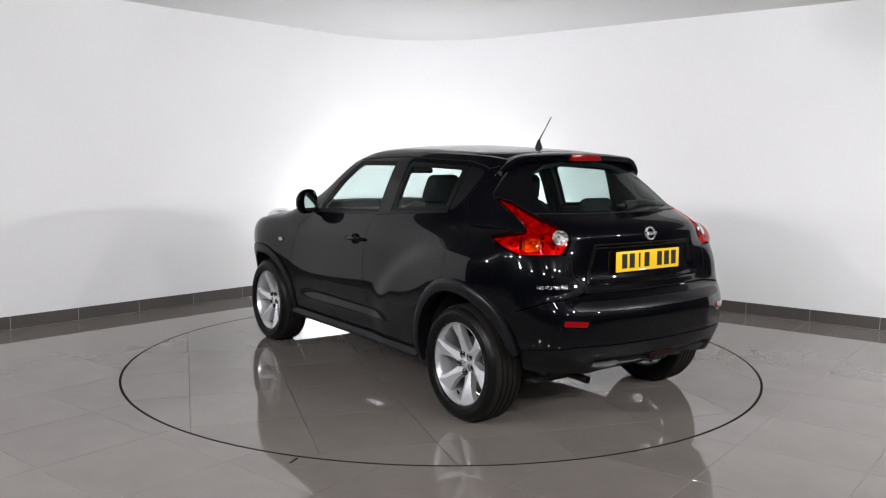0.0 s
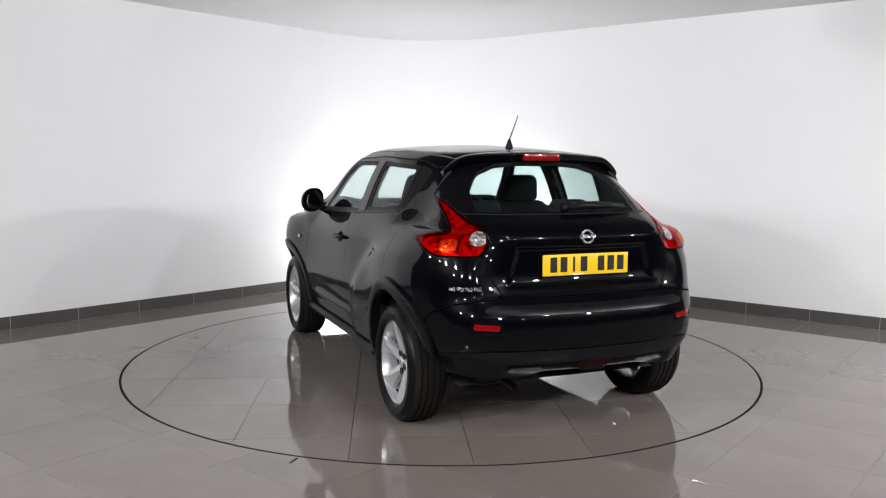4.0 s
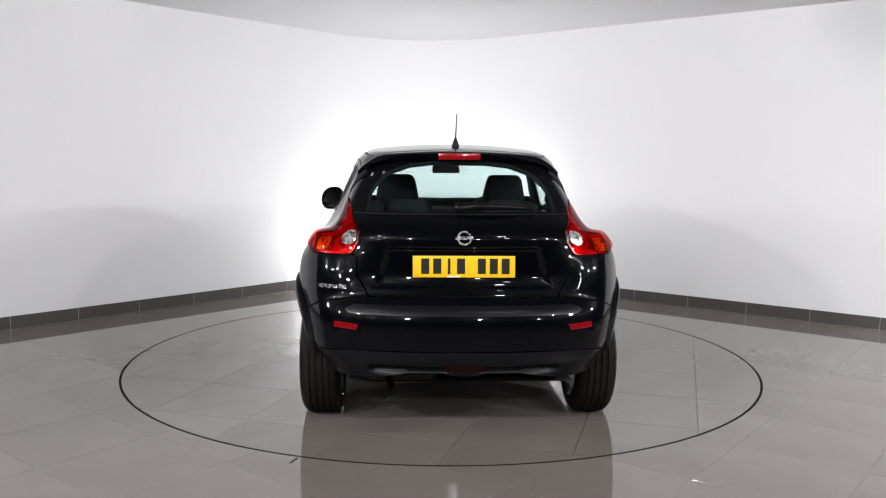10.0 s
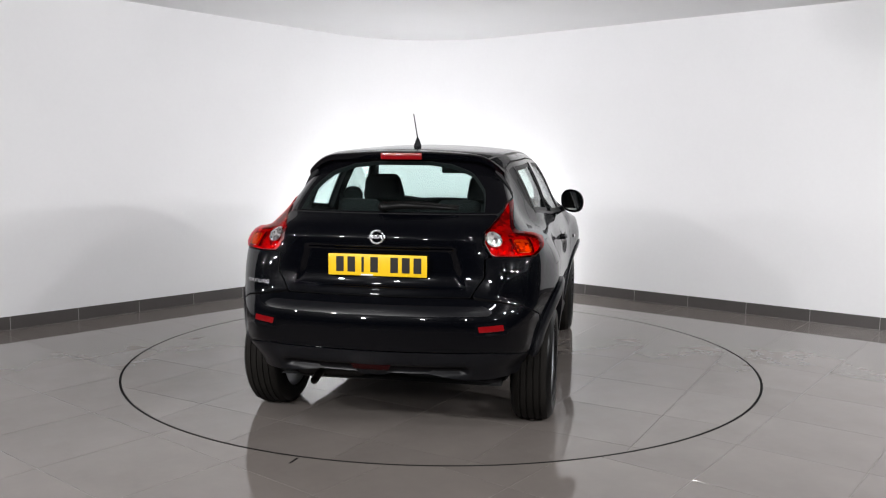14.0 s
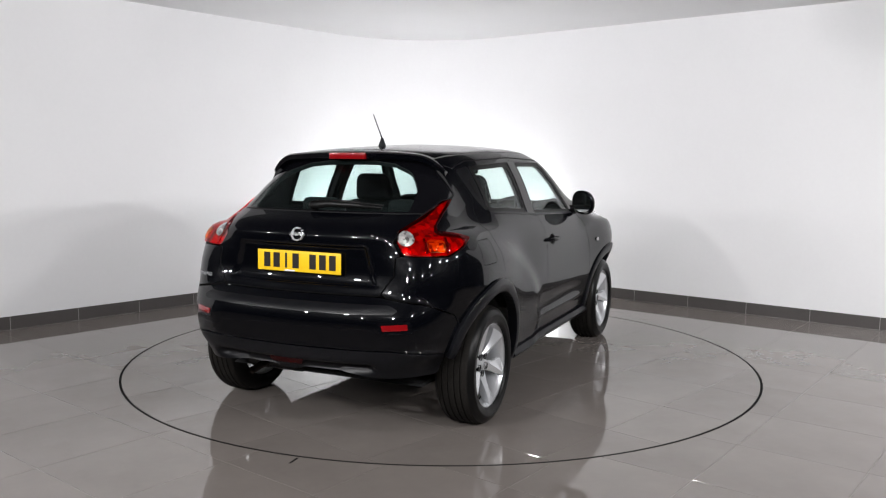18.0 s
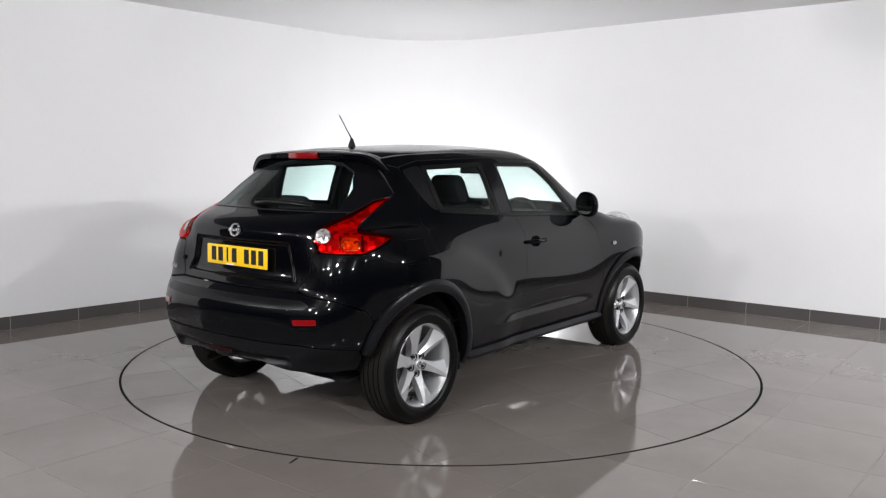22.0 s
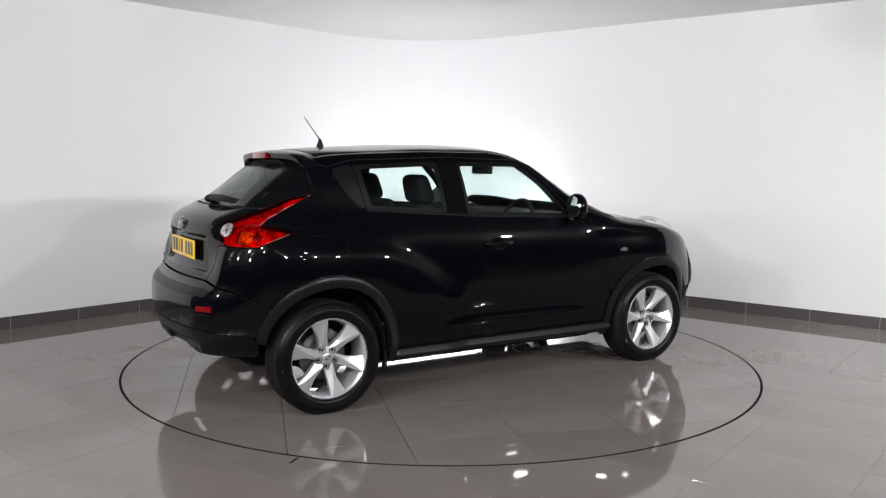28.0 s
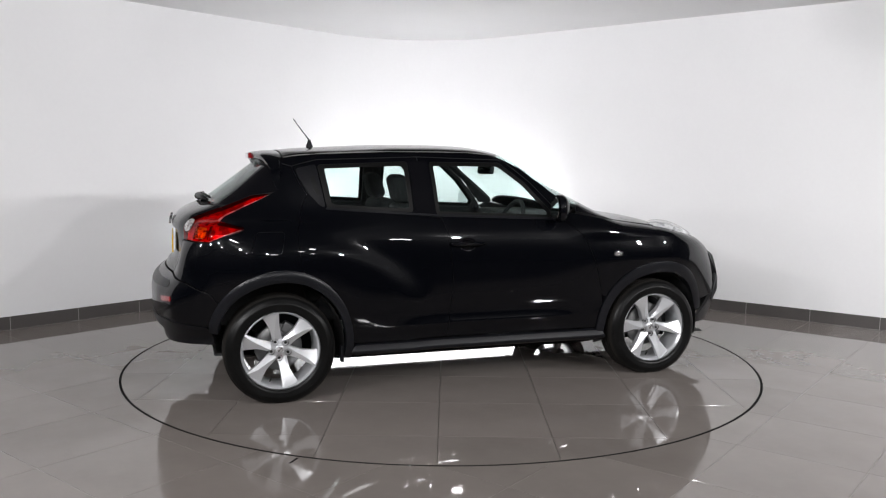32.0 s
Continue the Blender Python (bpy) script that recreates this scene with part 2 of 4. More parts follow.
def fill(outline, step, holes=()):
    """Triangles inside an outline, with a grid of points within."""
    from mathutils.geometry import delaunay_2d_cdt
    loops = [np.asarray(outline)] + [np.asarray(h) for h in holes]
    lo, hi = loops[0].min(0), loops[0].max(0)
    gx = np.arange(lo[0] + step / 2, hi[0], step)
    gy = np.arange(lo[1] + step / 2, hi[1], step)
    grid = np.array([(x + (0.5 * step if j % 2 else 0), y) for j, y in enumerate(gy) for x in gx]).reshape(-1, 2)
    if len(grid):
        keep = inside(inset(loops[0], 0.35 * step), grid)
        for h in loops[1:]:
            keep &= ~inside(inset(h, -0.35 * step), grid)
        grid = grid[keep]
    verts, edges = [], []
    for l in loops:
        b = len(verts)
        verts += [Vector(p) for p in l]
        edges += [(b + i, b + (i + 1) % len(l)) for i in range(len(l))]
    verts += [Vector(p) for p in grid]
    v, e, f, *_ = delaunay_2d_cdt(verts, edges, [], 0, 1e-5)
    v = np.array([tuple(p) for p in v])
    f = [t for t in f if len(t) == 3]
    c = np.array([v[list(t)].mean(0) for t in f])
    ok = inside(loops[0], c)
    for h in loops[1:]:
        ok &= ~inside(h, c)
    return v, [t for t, k in zip(f, ok) if k]


# ---------------------------------------------------------------- the car's body as a smooth surface
def smooth_profile(points, sigma):
    """A function through straight pieces, rounded by sigma."""
    p = np.array(points, float)
    lo, hi = p[0, 0] - 0.5, p[-1, 0] + 0.5
    g = np.arange(lo, hi, 0.004)
    v = np.interp(g, p[:, 0], p[:, 1])
    v[g < p[0, 0]] = p[0, 1] + (g[g < p[0, 0]] - p[0, 0]) * (p[1, 1] - p[0, 1]) / (p[1, 0] - p[0, 0])
    v[g > p[-1, 0]] = p[-1, 1] + (g[g > p[-1, 0]] - p[-1, 0]) * (p[-1, 1] - p[-2, 1]) / (p[-1, 0] - p[-2, 0])
    k = np.arange(-int(4 * sigma / 0.004) - 1, int(4 * sigma / 0.004) + 2) * 0.004
    w = np.exp(-0.5 * (k / sigma) ** 2)
    pad = len(k) // 2
    e = np.concatenate([v[0] + (v[1] - v[0]) * np.arange(-pad, 0), v, v[-1] + (v[-1] - v[-2]) * np.arange(1, pad + 1)])
    s = np.convolve(e, w / w.sum(), "valid")
    return lambda x: np.interp(x, g, s)


def ease(t):
    t = np.clip(t, 0, 1)
    return t * t * t * (t * (6 * t - 15) + 10)


def bell(t, p=2):
    return np.exp(-np.abs(t) ** p)


WIDTH = smooth_profile([(0.16, 0.70), (0.24, 0.770), (0.30, 0.806), (0.38, 0.822), (0.5, 0.838), (0.6, 0.848), (0.68, 0.853), (0.8, 0.853), (0.9, 0.847), (0.98, 0.832), (1.05, 0.80), (1.12, 0.762), (1.3, 0.692), (1.42, 0.632), (1.5, 0.575), (1.6, 0.48)], 0.03)
REAR = smooth_profile([(0.18, -1.74), (0.26, -1.86), (0.34, -1.925), (0.41, -1.958), (0.45, -1.971), (0.50, -1.976), (0.58, -1.979), (0.64, -1.980), (0.69, -1.966), (0.722, -1.938), (0.742, -1.905), (0.758, -1.884), (0.785, -1.876), (0.81, -1.860), (0.86, -1.843), (0.98, -1.842), (1.06, -1.842), (1.115, -1.790), (1.17, -1.662), (1.45, -1.290), (1.62, -1.06)], 0.014)
REAR_SIDE = smooth_profile([(0.18, -1.74), (0.26, -1.85), (0.34, -1.91), (0.45, -1.945), (0.55, -1.957), (0.63, -1.955), (0.69, -1.938), (0.73, -1.912), (0.76, -1.899), (0.80, -1.897), (0.88, -1.880), (0.95, -1.850), (1.0, -1.815), (1.06, -1.780), (1.115, -1.735), (1.17, -1.635), (1.45, -1.280), (1.62, -1.05)], 0.02)
FRONT = smooth_profile([(0.18, 1.95), (0.3, 2.06), (0.45, 2.105), (0.6, 2.105), (0.75, 2.055), (0.9, 1.98), (1.0, 1.86), (1.2, 1.5)], 0.04)
TOP = smooth_profile([(-1.5, 1.475), (-1.03, 1.520), (-0.5, 1.548), (-0.15, 1.551), (0.1, 1.543), (0.31, 1.515), (0.46, 1.440), (1.0, 1.125), (1.12, 1.088), (1.4, 1.048), (1.7, 0.965), (1.9, 0.865), (2.1, 0.73)], 0.045)
CROWN = smooth_profile([(-1.5, 0.12), (0.1, 0.12), (0.5, 0.27), (0.72, 0.25), (0.95, 0.14), (1.2, 0.09), (2.1, 0.10)], 0.1)
BEND = smooth_profile([(0.2, 0.20), (0.7, 0.20), (0.8, 0.20), (1.05, 0.20), (1.2, 0.28), (1.5, 0.29)], 0.05)
ROUND = 0.16
TAIL = 1.1


def half_width(x, z):
    w = WIDTH(z)
    w = w - 0.12 * ease((-1.30 - x) / 0.75) - 0.17 * ease((x - 1.2) / 0.95)
    w = w - 0.050 * ease((-0.45 - x) / 1.0) * ease((z - 0.97) / 0.22)
    w = w - 0.03 * ease((x - 0.2) / 0.8) * ease((z - 1.0) / 0.3)
    # haunch over the rear wheel: a swelling with a clear upper edge that sweeps up out of the rear door
    e = 1 - np.hypot(np.maximum(0, x + 1.25) / 1.02, (z - 0.45) / np.where(z > 0.45, 0.59, 0.9))
    w = w + 0.020 * bell((x + 1.27) / 0.45) * bell((z - 0.80) / 0.20) + 0.024 * ease(e / 0.25) * ease((x + 1.75) / 0.5)
    # front wing
    w = w + 0.066 * bell((x - 1.30) / 0.42) * bell((z - 0.83) / 0.22) + 0.022 * ease((x - 0.55) / 0.35) * ease((z - 0.90) / 0.12)
    # shoulder of the haunch, which runs into the lower lobe of the tail lamp, and the cut above it
    w = w + 0.014 * ease((-1.38 - x) / 0.30) * ease((z - 0.88) / 0.15) * ease((1.090 - z) / 0.045)
    w = w - 0.045 * ease((-0.80 - x) / 0.5) * ease((z - 1.045) / 0.045)
    w = w - 0.010 * bell((z - 0.74) / 0.2) * bell((x - 0.0) / 0.8)
    w = w - 0.020 * bell((x + 0.66) / 0.30) * bell((z - 0.84) / 0.20)
    w = w - 0.07 * ease((-1.46 - x) / 0.22) * ease((0.51 - z) / 0.17)
    # hollow along the foot of the doors with a ledge below it
    along = bell((x - 0.08) / 0.62, 6)
    return w - 0.008 * bell((z - 0.505) / 0.05) * along + 0.010 * bell((z - 0.425) / 0.026) * along


def soft_max(a, b, k):
    h = np.clip(0.5 + 0.5 * (a - b) / k, 0, 1)
    return b + (a - b) * h + k * h * (1 - h)


def body(x, y, z):
    """Below nought inside the body, above it outside."""
    y = np.abs(y)
    side = y - half_width(x, z)
    k = ease((y - 0.38) / 0.34)
    rear = REAR(z) * (1 - k) + REAR_SIDE(z) * k + BEND(z) * y * y - x
    front = x - FRONT(z) + 0.42 * y * y
    top = (z - TOP(x) + CROWN(x) * y * y) * 0.9
    f = soft_max(side, rear, ROUND)
    f = soft_max(f, front, ROUND)
    return soft_max(f, top, 0.055)


def solve_ray(o, d, far=1.6):
    """Distance along rays from inside at which they leave the body."""
    lo, hi = np.zeros(len(o)), np.full(len(o), far)
    for _ in range(40):
        m = 0.5 * (lo + hi)
        p = o + d * m[:, None]
        out = body(p[:, 0], p[:, 1], p[:, 2]) > 0
        hi, lo = np.where(out, m, hi), np.where(out, lo, m)
    return o + d * (0.5 * (lo + hi))[:, None]


def normals(p):
    e = 0.002
    g = np.stack([body(*(p + e * np.eye(3)[i]).T) - body(*(p - e * np.eye(3)[i]).T) for i in range(3)], 1)
    return g / np.linalg.norm(g, axis=1)[:, None]


def from_chart(uv):
    """Round the car: u runs along the side, then round the tail or the nose; v is the height."""
    uv = np.asarray(uv, float)
    u, v = uv[:, 0], uv[:, 1]
    a = np.where(u < -TAIL, (-TAIL - u) / 0.85, np.where(u > TAIL, (u - TAIL) / 0.85, 0))
    o = np.stack([np.clip(u, -TAIL, TAIL), 0 * u, v], 1)
    d = np.stack([np.sign(u) * np.sin(a), np.cos(a), 0 * u], 1)
    return solve_ray(o, d)


MID = -TAIL - 0.85 * np.pi / 2  # the chart's u on the tail's centre line


def from_above(xy):
    xy = np.asarray(xy, float)
    o = np.stack([xy[:, 0], xy[:, 1], np.full(len(xy), 0.6)], 1)
    return solve_ray(o, np.tile([0.0, 0, 1], (len(xy), 1)), 1.2)


def solid(name, pts, nrm, faces, depth, mats, parent, label="", shade=None):
    """A sheet with a back, a rim and its own edge; the first material in front, the second behind."""
    pts, nrm = np.asarray(pts), np.asarray(nrm)
    n = len(pts)
    tri = []
    for a, b, c in faces:
        g = np.cross(pts[b] - pts[a], pts[c] - pts[a])
        tri.append((a, b, c) if g @ nrm[a] >= 0 else (a, c, b))
    count = {}
    for a, b, c in tri:
        for e in ((a, b), (b, c), (c, a)):
            count[e] = count.get(e, 0) + 1
    edge = [e for e in count if (e[1], e[0]) not in count]
    verts = list(pts) + list(pts - nrm * depth)
    polys = list(tri) + [(a + n, c + n, b + n) for a, b, c in tri]
    slot = [0] * len(tri) + [min(1, len(mats) - 1)] * len(tri)
    rim = {}
    for a, b in edge:
        for k in (a, b):
            if k not in rim:
                rim[k] = len(verts)
                verts += [pts[k] - nrm[k] * 0.0008, pts[k] - nrm[k] * depth]
        polys.append((b, a, rim[a], rim[b]))
        polys.append((rim[b], rim[a], rim[a] + 1, rim[b] + 1))
        slot += [0, min(1, len(mats) - 1)]
    me = bpy.data.meshes.new(name)
    me.from_pydata([tuple(v) for v in verts], [], [tuple(int(i) for i in p) for p in polys])
    for m in mats:
        me.materials.append(m)
    me.polygons.foreach_set("material_index", slot)
    me.polygons.foreach_set("use_smooth", [k < 2 * len(tri) for k in range(len(polys))])
    me.update()
    if shade is not None:
        shade = np.asarray(shade)
        flat = [tuple(p.normal) for p in me.polygons]
        loops = []
        for k, p in enumerate(me.polygons):
            for i in p.vertices:
                loops.append(tuple(shade[i]) if k < len(tri) else (tuple(-shade[i - n]) if k < 2 * len(tri) else flat[k]))
        me.normals_split_custom_set(loops)
    ob = new(name, me)
    ob.parent = parent
    if label:
        tagged(ob, label=label)
    return ob


def panel(name, outline, parent, mats, step=0.03, holes=(), gap=0.0019, depth=0.02, offset=0.0, shape=None, chart=from_chart, right=False, label="", radius=0.012):
    """A piece of the body's skin inside an outline of the chart."""
    loop = inset(rounded(outline, radius, step), gap)
    cut = [inset(rounded(h, 0.02, step), -gap) for h in holes]
    v, f = fill(loop, step, cut)

    def skin(q):
        p = chart(q)
        n = normals(p)
        return p + n * (offset + (shape(q) if shape else 0 * q[:, 0]))[:, None], n

    p, n = skin(v)
    e = 0.003
    shade = np.cross(skin(v + (e, 0))[0] - skin(v - (e, 0))[0], skin(v + (0, e))[0] - skin(v - (0, e))[0])
    shade = shade / np.maximum(np.linalg.norm(shade, axis=1), 1e-12)[:, None]
    shade = shade * np.sign((shade * n).sum(1))[:, None]
    if right:
        p, n, shade = p * (1, -1, 1), n * (1, -1, 1), shade * (1, -1, 1)
    return solid(name, p, n, f, depth, mats if isinstance(mats, (list, tuple)) else [mats], parent, label, shade)


def both(half):
    """A whole outline from its half on one side of the tail's centre line."""
    return list(half) + [(2 * MID - q[0], *q[1:]) for q in reversed(half)]


def arc(cx, cz, rx, rz, a0, a1, n=14):
    return [(cx + rx * math.cos(radians(a0 + (a1 - a0) * i / n)), cz + rz * math.sin(radians(a0 + (a1 - a0) * i / n))) for i in range(n + 1)]


FLAP = [(-1.375, 1.018, 0.025), (-1.215, 1.018, 0.025), (-1.232, 0.893, 0.025), (-1.395, 0.893, 0.025)]
CUP = [(-0.075 + 0.058 * math.cos(a), 0.920 + 0.040 * math.sin(a)) for a in np.linspace(0, 2 * math.pi, 20, endpoint=False)]
REAR_ARCH, FRONT_ARCH = (-1.225, 0.345), (1.285, 0.32)
WIN_FRONT = [(-0.275, 1.432), (0.205, 1.430), (0.365, 1.300), (0.525, 1.125), (0.515, 1.075), (-0.262, 1.105)]
WIN_REAR = [(-0.985, 1.410), (-0.420, 1.434), (-0.412, 1.122), (-0.945, 1.152)]
QUARTER_TRIM = [(-1.125, 1.383), (-0.995, 1.412), (-0.955, 1.155), (-0.985, 1.165), (-1.045, 1.235)]
SHUT_FRONT = [(0.908, 0.335), (0.88, 0.55), (0.82, 0.77), (0.74, 0.95), (0.60, 1.072)]
SHUT_MID = [(-0.205, 0.335), (-0.19, 0.48), (-0.172, 0.70), (-0.20, 0.98), (-0.235, 1.085), (-0.345, 1.10), (-0.348, 1.463)]
SHUT_REAR = [(-1.11, 0.775), (-1.135, 0.90), (-1.14, 1.02), (-1.09, 1.16), (-1.06, 1.23), (-1.155, 1.398)]
LAMP = [(-1.300, 1.243), (-1.47, 1.224), (-1.63, 1.166), (-1.745, 1.126), (-1.835, 1.085), (-1.858, 1.03), (-1.83, 0.964, 0.03), (-1.615, 0.962, 0.02), (-1.430, 1.040), (-1.632, 1.074, 0.03), (-1.598, 1.112, 0.02), (-1.50, 1.164)]


def build_body(car):
    for right in (False, True):
        kw = dict(parent=car, right=right)
        door = panel("front_door", SHUT_FRONT + [(0.578, 1.115), (0.40, 1.306), (0.235, 1.447), *reversed(SHUT_MID)], mats=[M_PAINT, M_INNER], depth=0.04, holes=[WIN_FRONT, CUP], label="gloss black front door", **kw)
        panel("handle_cup", CUP, door, [M_GLOSS, M_INNER], step=0.012, gap=-0.003, depth=0.003, offset=-0.002, shape=lambda v: -0.026 * ease(1.25 - 1.25 * np.hypot((v[:, 0] + 0.075) / 0.062, (v[:, 1] - 0.920) / 0.042)), right=right, label="hollow behind the door handle")
        panel("window_pane", WIN_FRONT, door, M_GLASS, gap=-0.006, depth=0.004, offset=-0.008, right=right, label="green tinted door glass")
        panel("window_seal", WIN_FRONT, door, [M_WIPER, M_WIPER], step=0.02, gap=-0.004, depth=0.003, offset=-0.004, holes=[[(-0.253, 1.414, 0.02), (0.195, 1.412, 0.05), (0.350, 1.288), (0.503, 1.118, 0.01), (0.496, 1.093, 0.01), (-0.243, 1.122, 0.015)]], right=right, label="black rubber window seal")
        rear = panel("rear_door", SHUT_MID + [(-0.985, 1.440), *reversed(SHUT_REAR), *arc(*REAR_ARCH, 0.41, 0.452, 75, -2, 12)], mats=[M_PAINT, M_INNER], depth=0.04, holes=[WIN_REAR, QUARTER_TRIM], label="gloss black rear door", **kw)
        panel("window_pane", WIN_REAR, rear, M_GLASS, gap=-0.006, depth=0.004, offset=-0.008, right=right, label="green tinted door glass")
        panel("window_seal", WIN_REAR, rear, [M_WIPER, M_WIPER], step=0.02, gap=-0.004, depth=0.003, offset=-0.004, holes=[[(-0.950, 1.394, 0.02), (-0.440, 1.415, 0.05), (-0.430, 1.140, 0.015), (-0.918, 1.169, 0.03)]], right=right, label="black rubber window seal")
        panel("handle_trim", QUARTER_TRIM, rear, [M_PAD, M_INNER], gap=-0.003, depth=0.012, offset=-0.004, right=right, label="black plastic corner trim with hidden handle")
        panel("hidden_handle", [(-1.032, 1.335), (-1.008, 1.345), (-0.978, 1.225), (-0.992, 1.222), (-1.018, 1.262)], rear, M_WIPER, step=0.012, gap=0, depth=0.002, offset=-0.0015, radius=0.01, right=right, label="dark slot of the hidden handle")
        panel("pillar_trim", [(-0.41, 1.44), (-0.285, 1.44), (-0.262, 1.102), (-0.40, 1.112)], car, [M_GLOSS, M_INNER], gap=0.004, depth=0.002, offset=0.003, right=right, label="satin black door pillar film")
        panel("belt_seal", [(0.535, 1.078), (0.53, 1.062), (-0.26, 1.092), (-0.95, 1.139), (-0.955, 1.154), (-0.262, 1.107)], car, M_TRIM, gap=0.001, depth=0.004, offset=0.004, right=right, step=0.02)
        panel("fender", [(0.60, 1.076), (0.74, 0.952), (0.82, 0.77), (0.88, 0.55), *arc(*FRONT_ARCH, 0.418, 0.448, 150, 20, 12), (1.82, 0.50), (1.90, 0.68), (1.80, 0.86), (1.62, 0.975), (1.36, 1.005), (1.12, 1.035), (0.85, 1.075), (0.66, 1.11)], mats=[M_PAINT, M_INNER], label="bulging gloss black front wing", **kw)
        panel("quarter_panel", [(-1.11, 0.797), *SHUT_REAR[1:], (-1.28, 1.42), (-1.335, 1.427), (-1.310, 1.37), (-1.285, 1.30), (-1.290, 1.250), (-1.50, 1.160), (-1.598, 1.108), (-1.625, 1.076), (-1.430, 1.034), (-1.615, 0.958), (-1.835, 0.960), (-1.862, 0.955), (-1.872, 0.86), (-1.94, 0.765), (-1.74, 0.728), (-1.60, 0.663), *arc(*REAR_ARCH, 0.41, 0.452, 145, 76, 10)], mats=[M_PAINT, M_INNER], depth=0.04, holes=[FLAP] if right else (), label="gloss black rear quarter with swollen haunch", **kw)
        panel("roof_rail", [(0.66, 1.115), (0.578, 1.118), (0.40, 1.309), (0.235, 1.450), (-0.348, 1.466), (-0.985, 1.443), (-1.155, 1.401), (-1.28, 1.424), (-1.26, 1.452), (-1.0, 1.476), (-0.5, 1.497), (0.0, 1.496), (0.2, 1.478), (0.35, 1.40), (0.50, 1.285), (0.70, 1.135)], mats=[M_PAINT, M_INNER], depth=0.04, step=0.022, **kw)
        for nm, (cx, cz), ro, ri in (("rear_arch_cladding", REAR_ARCH, (0.415, 0.456), (0.366, 0.383)), ("front_arch_cladding", FRONT_ARCH, (0.430, 0.462), (0.368, 0.388))):
            out = arc(cx, cz, *ro, -12 if nm[0] == "r" else 192, 167 if nm[0] == "r" else 12, 28)
            back = arc(cx, cz, *ri, 167 if nm[0] == "r" else 12, -12 if nm[0] == "r" else 192, 28)
            lip = (lambda v, cx=cx, cz=cz, ro=ro, ri=ri, rise=0.022 if nm[0] == "r" else 0.011: rise * np.sqrt(np.clip(1 - (((np.hypot((v[:, 0] - cx) / (ro[0] + ri[0]) * 2, (v[:, 1] - cz) / (ro[1] + ri[1]) * 2) - 1) / 0.105) ** 2), 0, 1)))
            panel(nm, out + back, mats=[M_TRIM, M_TRIM], step=0.02, depth=0.055, offset=0.003, shape=lip, radius=0.004, label="matt black plastic wheel arch trim", **kw)
        panel("sill_cladding", [(-0.80, 0.320), (0.90, 0.320), (0.93, 0.282), (0.88, 0.245), (-0.79, 0.262), (-0.83, 0.29)], mats=[M_TRIM, M_TRIM], step=0.02, depth=0.03, offset=0.004, shape=lambda v: 0.032 * bell((v[:, 1] - 0.286) / 0.024), label="matt black plastic sill", **kw)
        swell = lambda v: 0.012 * bell((v[:, 1] - 1.03) / 0.08) + 0.006 * ease((-1.46 - v[:, 0]) / 0.12) * ease((v[:, 0] + 1.80) / 0.14) * ease((1.085 - v[:, 1]) / 0.04) * ease((v[:, 1] - 0.955) / 0.05)
        amber = [(-1.715, 1.036), (-1.632, 1.030), (-1.638, 0.978), (-1.715, 0.978)]
        ring = [(-1.808 + 0.039 * math.cos(a), 1.042 + 0.034 * math.sin(a)) for a in np.linspace(0, 2 * math.pi, 20, endpoint=False)]
        lamp = panel("tail_lamp", LAMP, mats=[M_REFLECTOR, M_INNER], step=0.018, gap=0.006, offset=-0.022, depth=0.02, shape=swell, label="boomerang shaped red tail lamp", **kw)
        panel("lens", LAMP, lamp, M_REDLENS, step=0.018, holes=[amber, ring], offset=0.002, depth=0.003, shape=swell, right=right, label="clear red lens")
        panel("indicator", amber, lamp, M_AMBERLENS, step=0.015, gap=0, offset=0.004, depth=0.003, shape=swell, right=right, label="amber turn signal lens")
        panel("reversing_light", ring, lamp, M_CRYSTAL, step=0.01, gap=0, offset=0.004, depth=0.012, shape=lambda v: 0.012 * bell((v[:, 1] - 1.03) / 0.08) + 0.003 * (1 - np.hypot((v[:, 0] + 1.808) / 0.042, (v[:, 1] - 1.043) / 0.034) ** 2), right=right, label="round clear reversing light")
        panel("amber_bulb_reflector", amber, lamp, M_AMBER, step=0.02, gap=0.006, offset=-0.006, depth=0.006, shape=swell, right=right, label="amber faceted reflector")
        for u in (-1.722, -1.620):
            panel("lamp_divider", [(u - 0.006, 1.045), (u + 0.006, 1.045), (u + 0.004, 0.976), (u - 0.008, 0.976)], lamp, M_CLEAR, step=0.012, gap=0, offset=-0.006, depth=0.008, shape=swell, radius=0.002, right=right)
        panel("reflector_surround", [(-1.958, 0.642), (-1.820, 0.650), (-1.812, 0.588), (-1.950, 0.580)], mats=M_GLOSS, step=0.012, gap=0, offset=0.001, depth=0.003, radius=0.012, shape=lambda v: 0.004 * bell((v[:, 1] - 0.586) / 0.008), **kw)
        panel("reflector", [(-1.945, 0.63), (-1.832, 0.638), (-1.829, 0.605), (-1.938, 0.598)], mats=M_RED, step=0.012, offset=0.005, depth=0.004, radius=0.006, label="small red reflector", **kw)
        panel("side_repeater", [(0.968 + 0.028 * math.cos(a), 0.838 + 0.014 * math.sin(a)) for a in np.linspace(0, 2 * math.pi, 14, endpoint=False)], mats=M_CLEAR, step=0.01, gap=0, offset=0.007, depth=0.006, label="clear oval side repeater", **kw)
    panel("fuel_flap", FLAP, car, [M_PAINT, M_INNER], gap=0.0018, depth=0.02, right=True, radius=0.02, label="fuel filler flap")
    # tail
    def dent(v):
        e = ease((v[:, 1] - 0.79) / 0.035) * ease((1.012 - v[:, 1]) / 0.02)
        return -0.019 * e * ease(((v[:, 1] - 0.8) * -0.26 + 0.495 - np.abs(v[:, 0] - MID)) / 0.045)

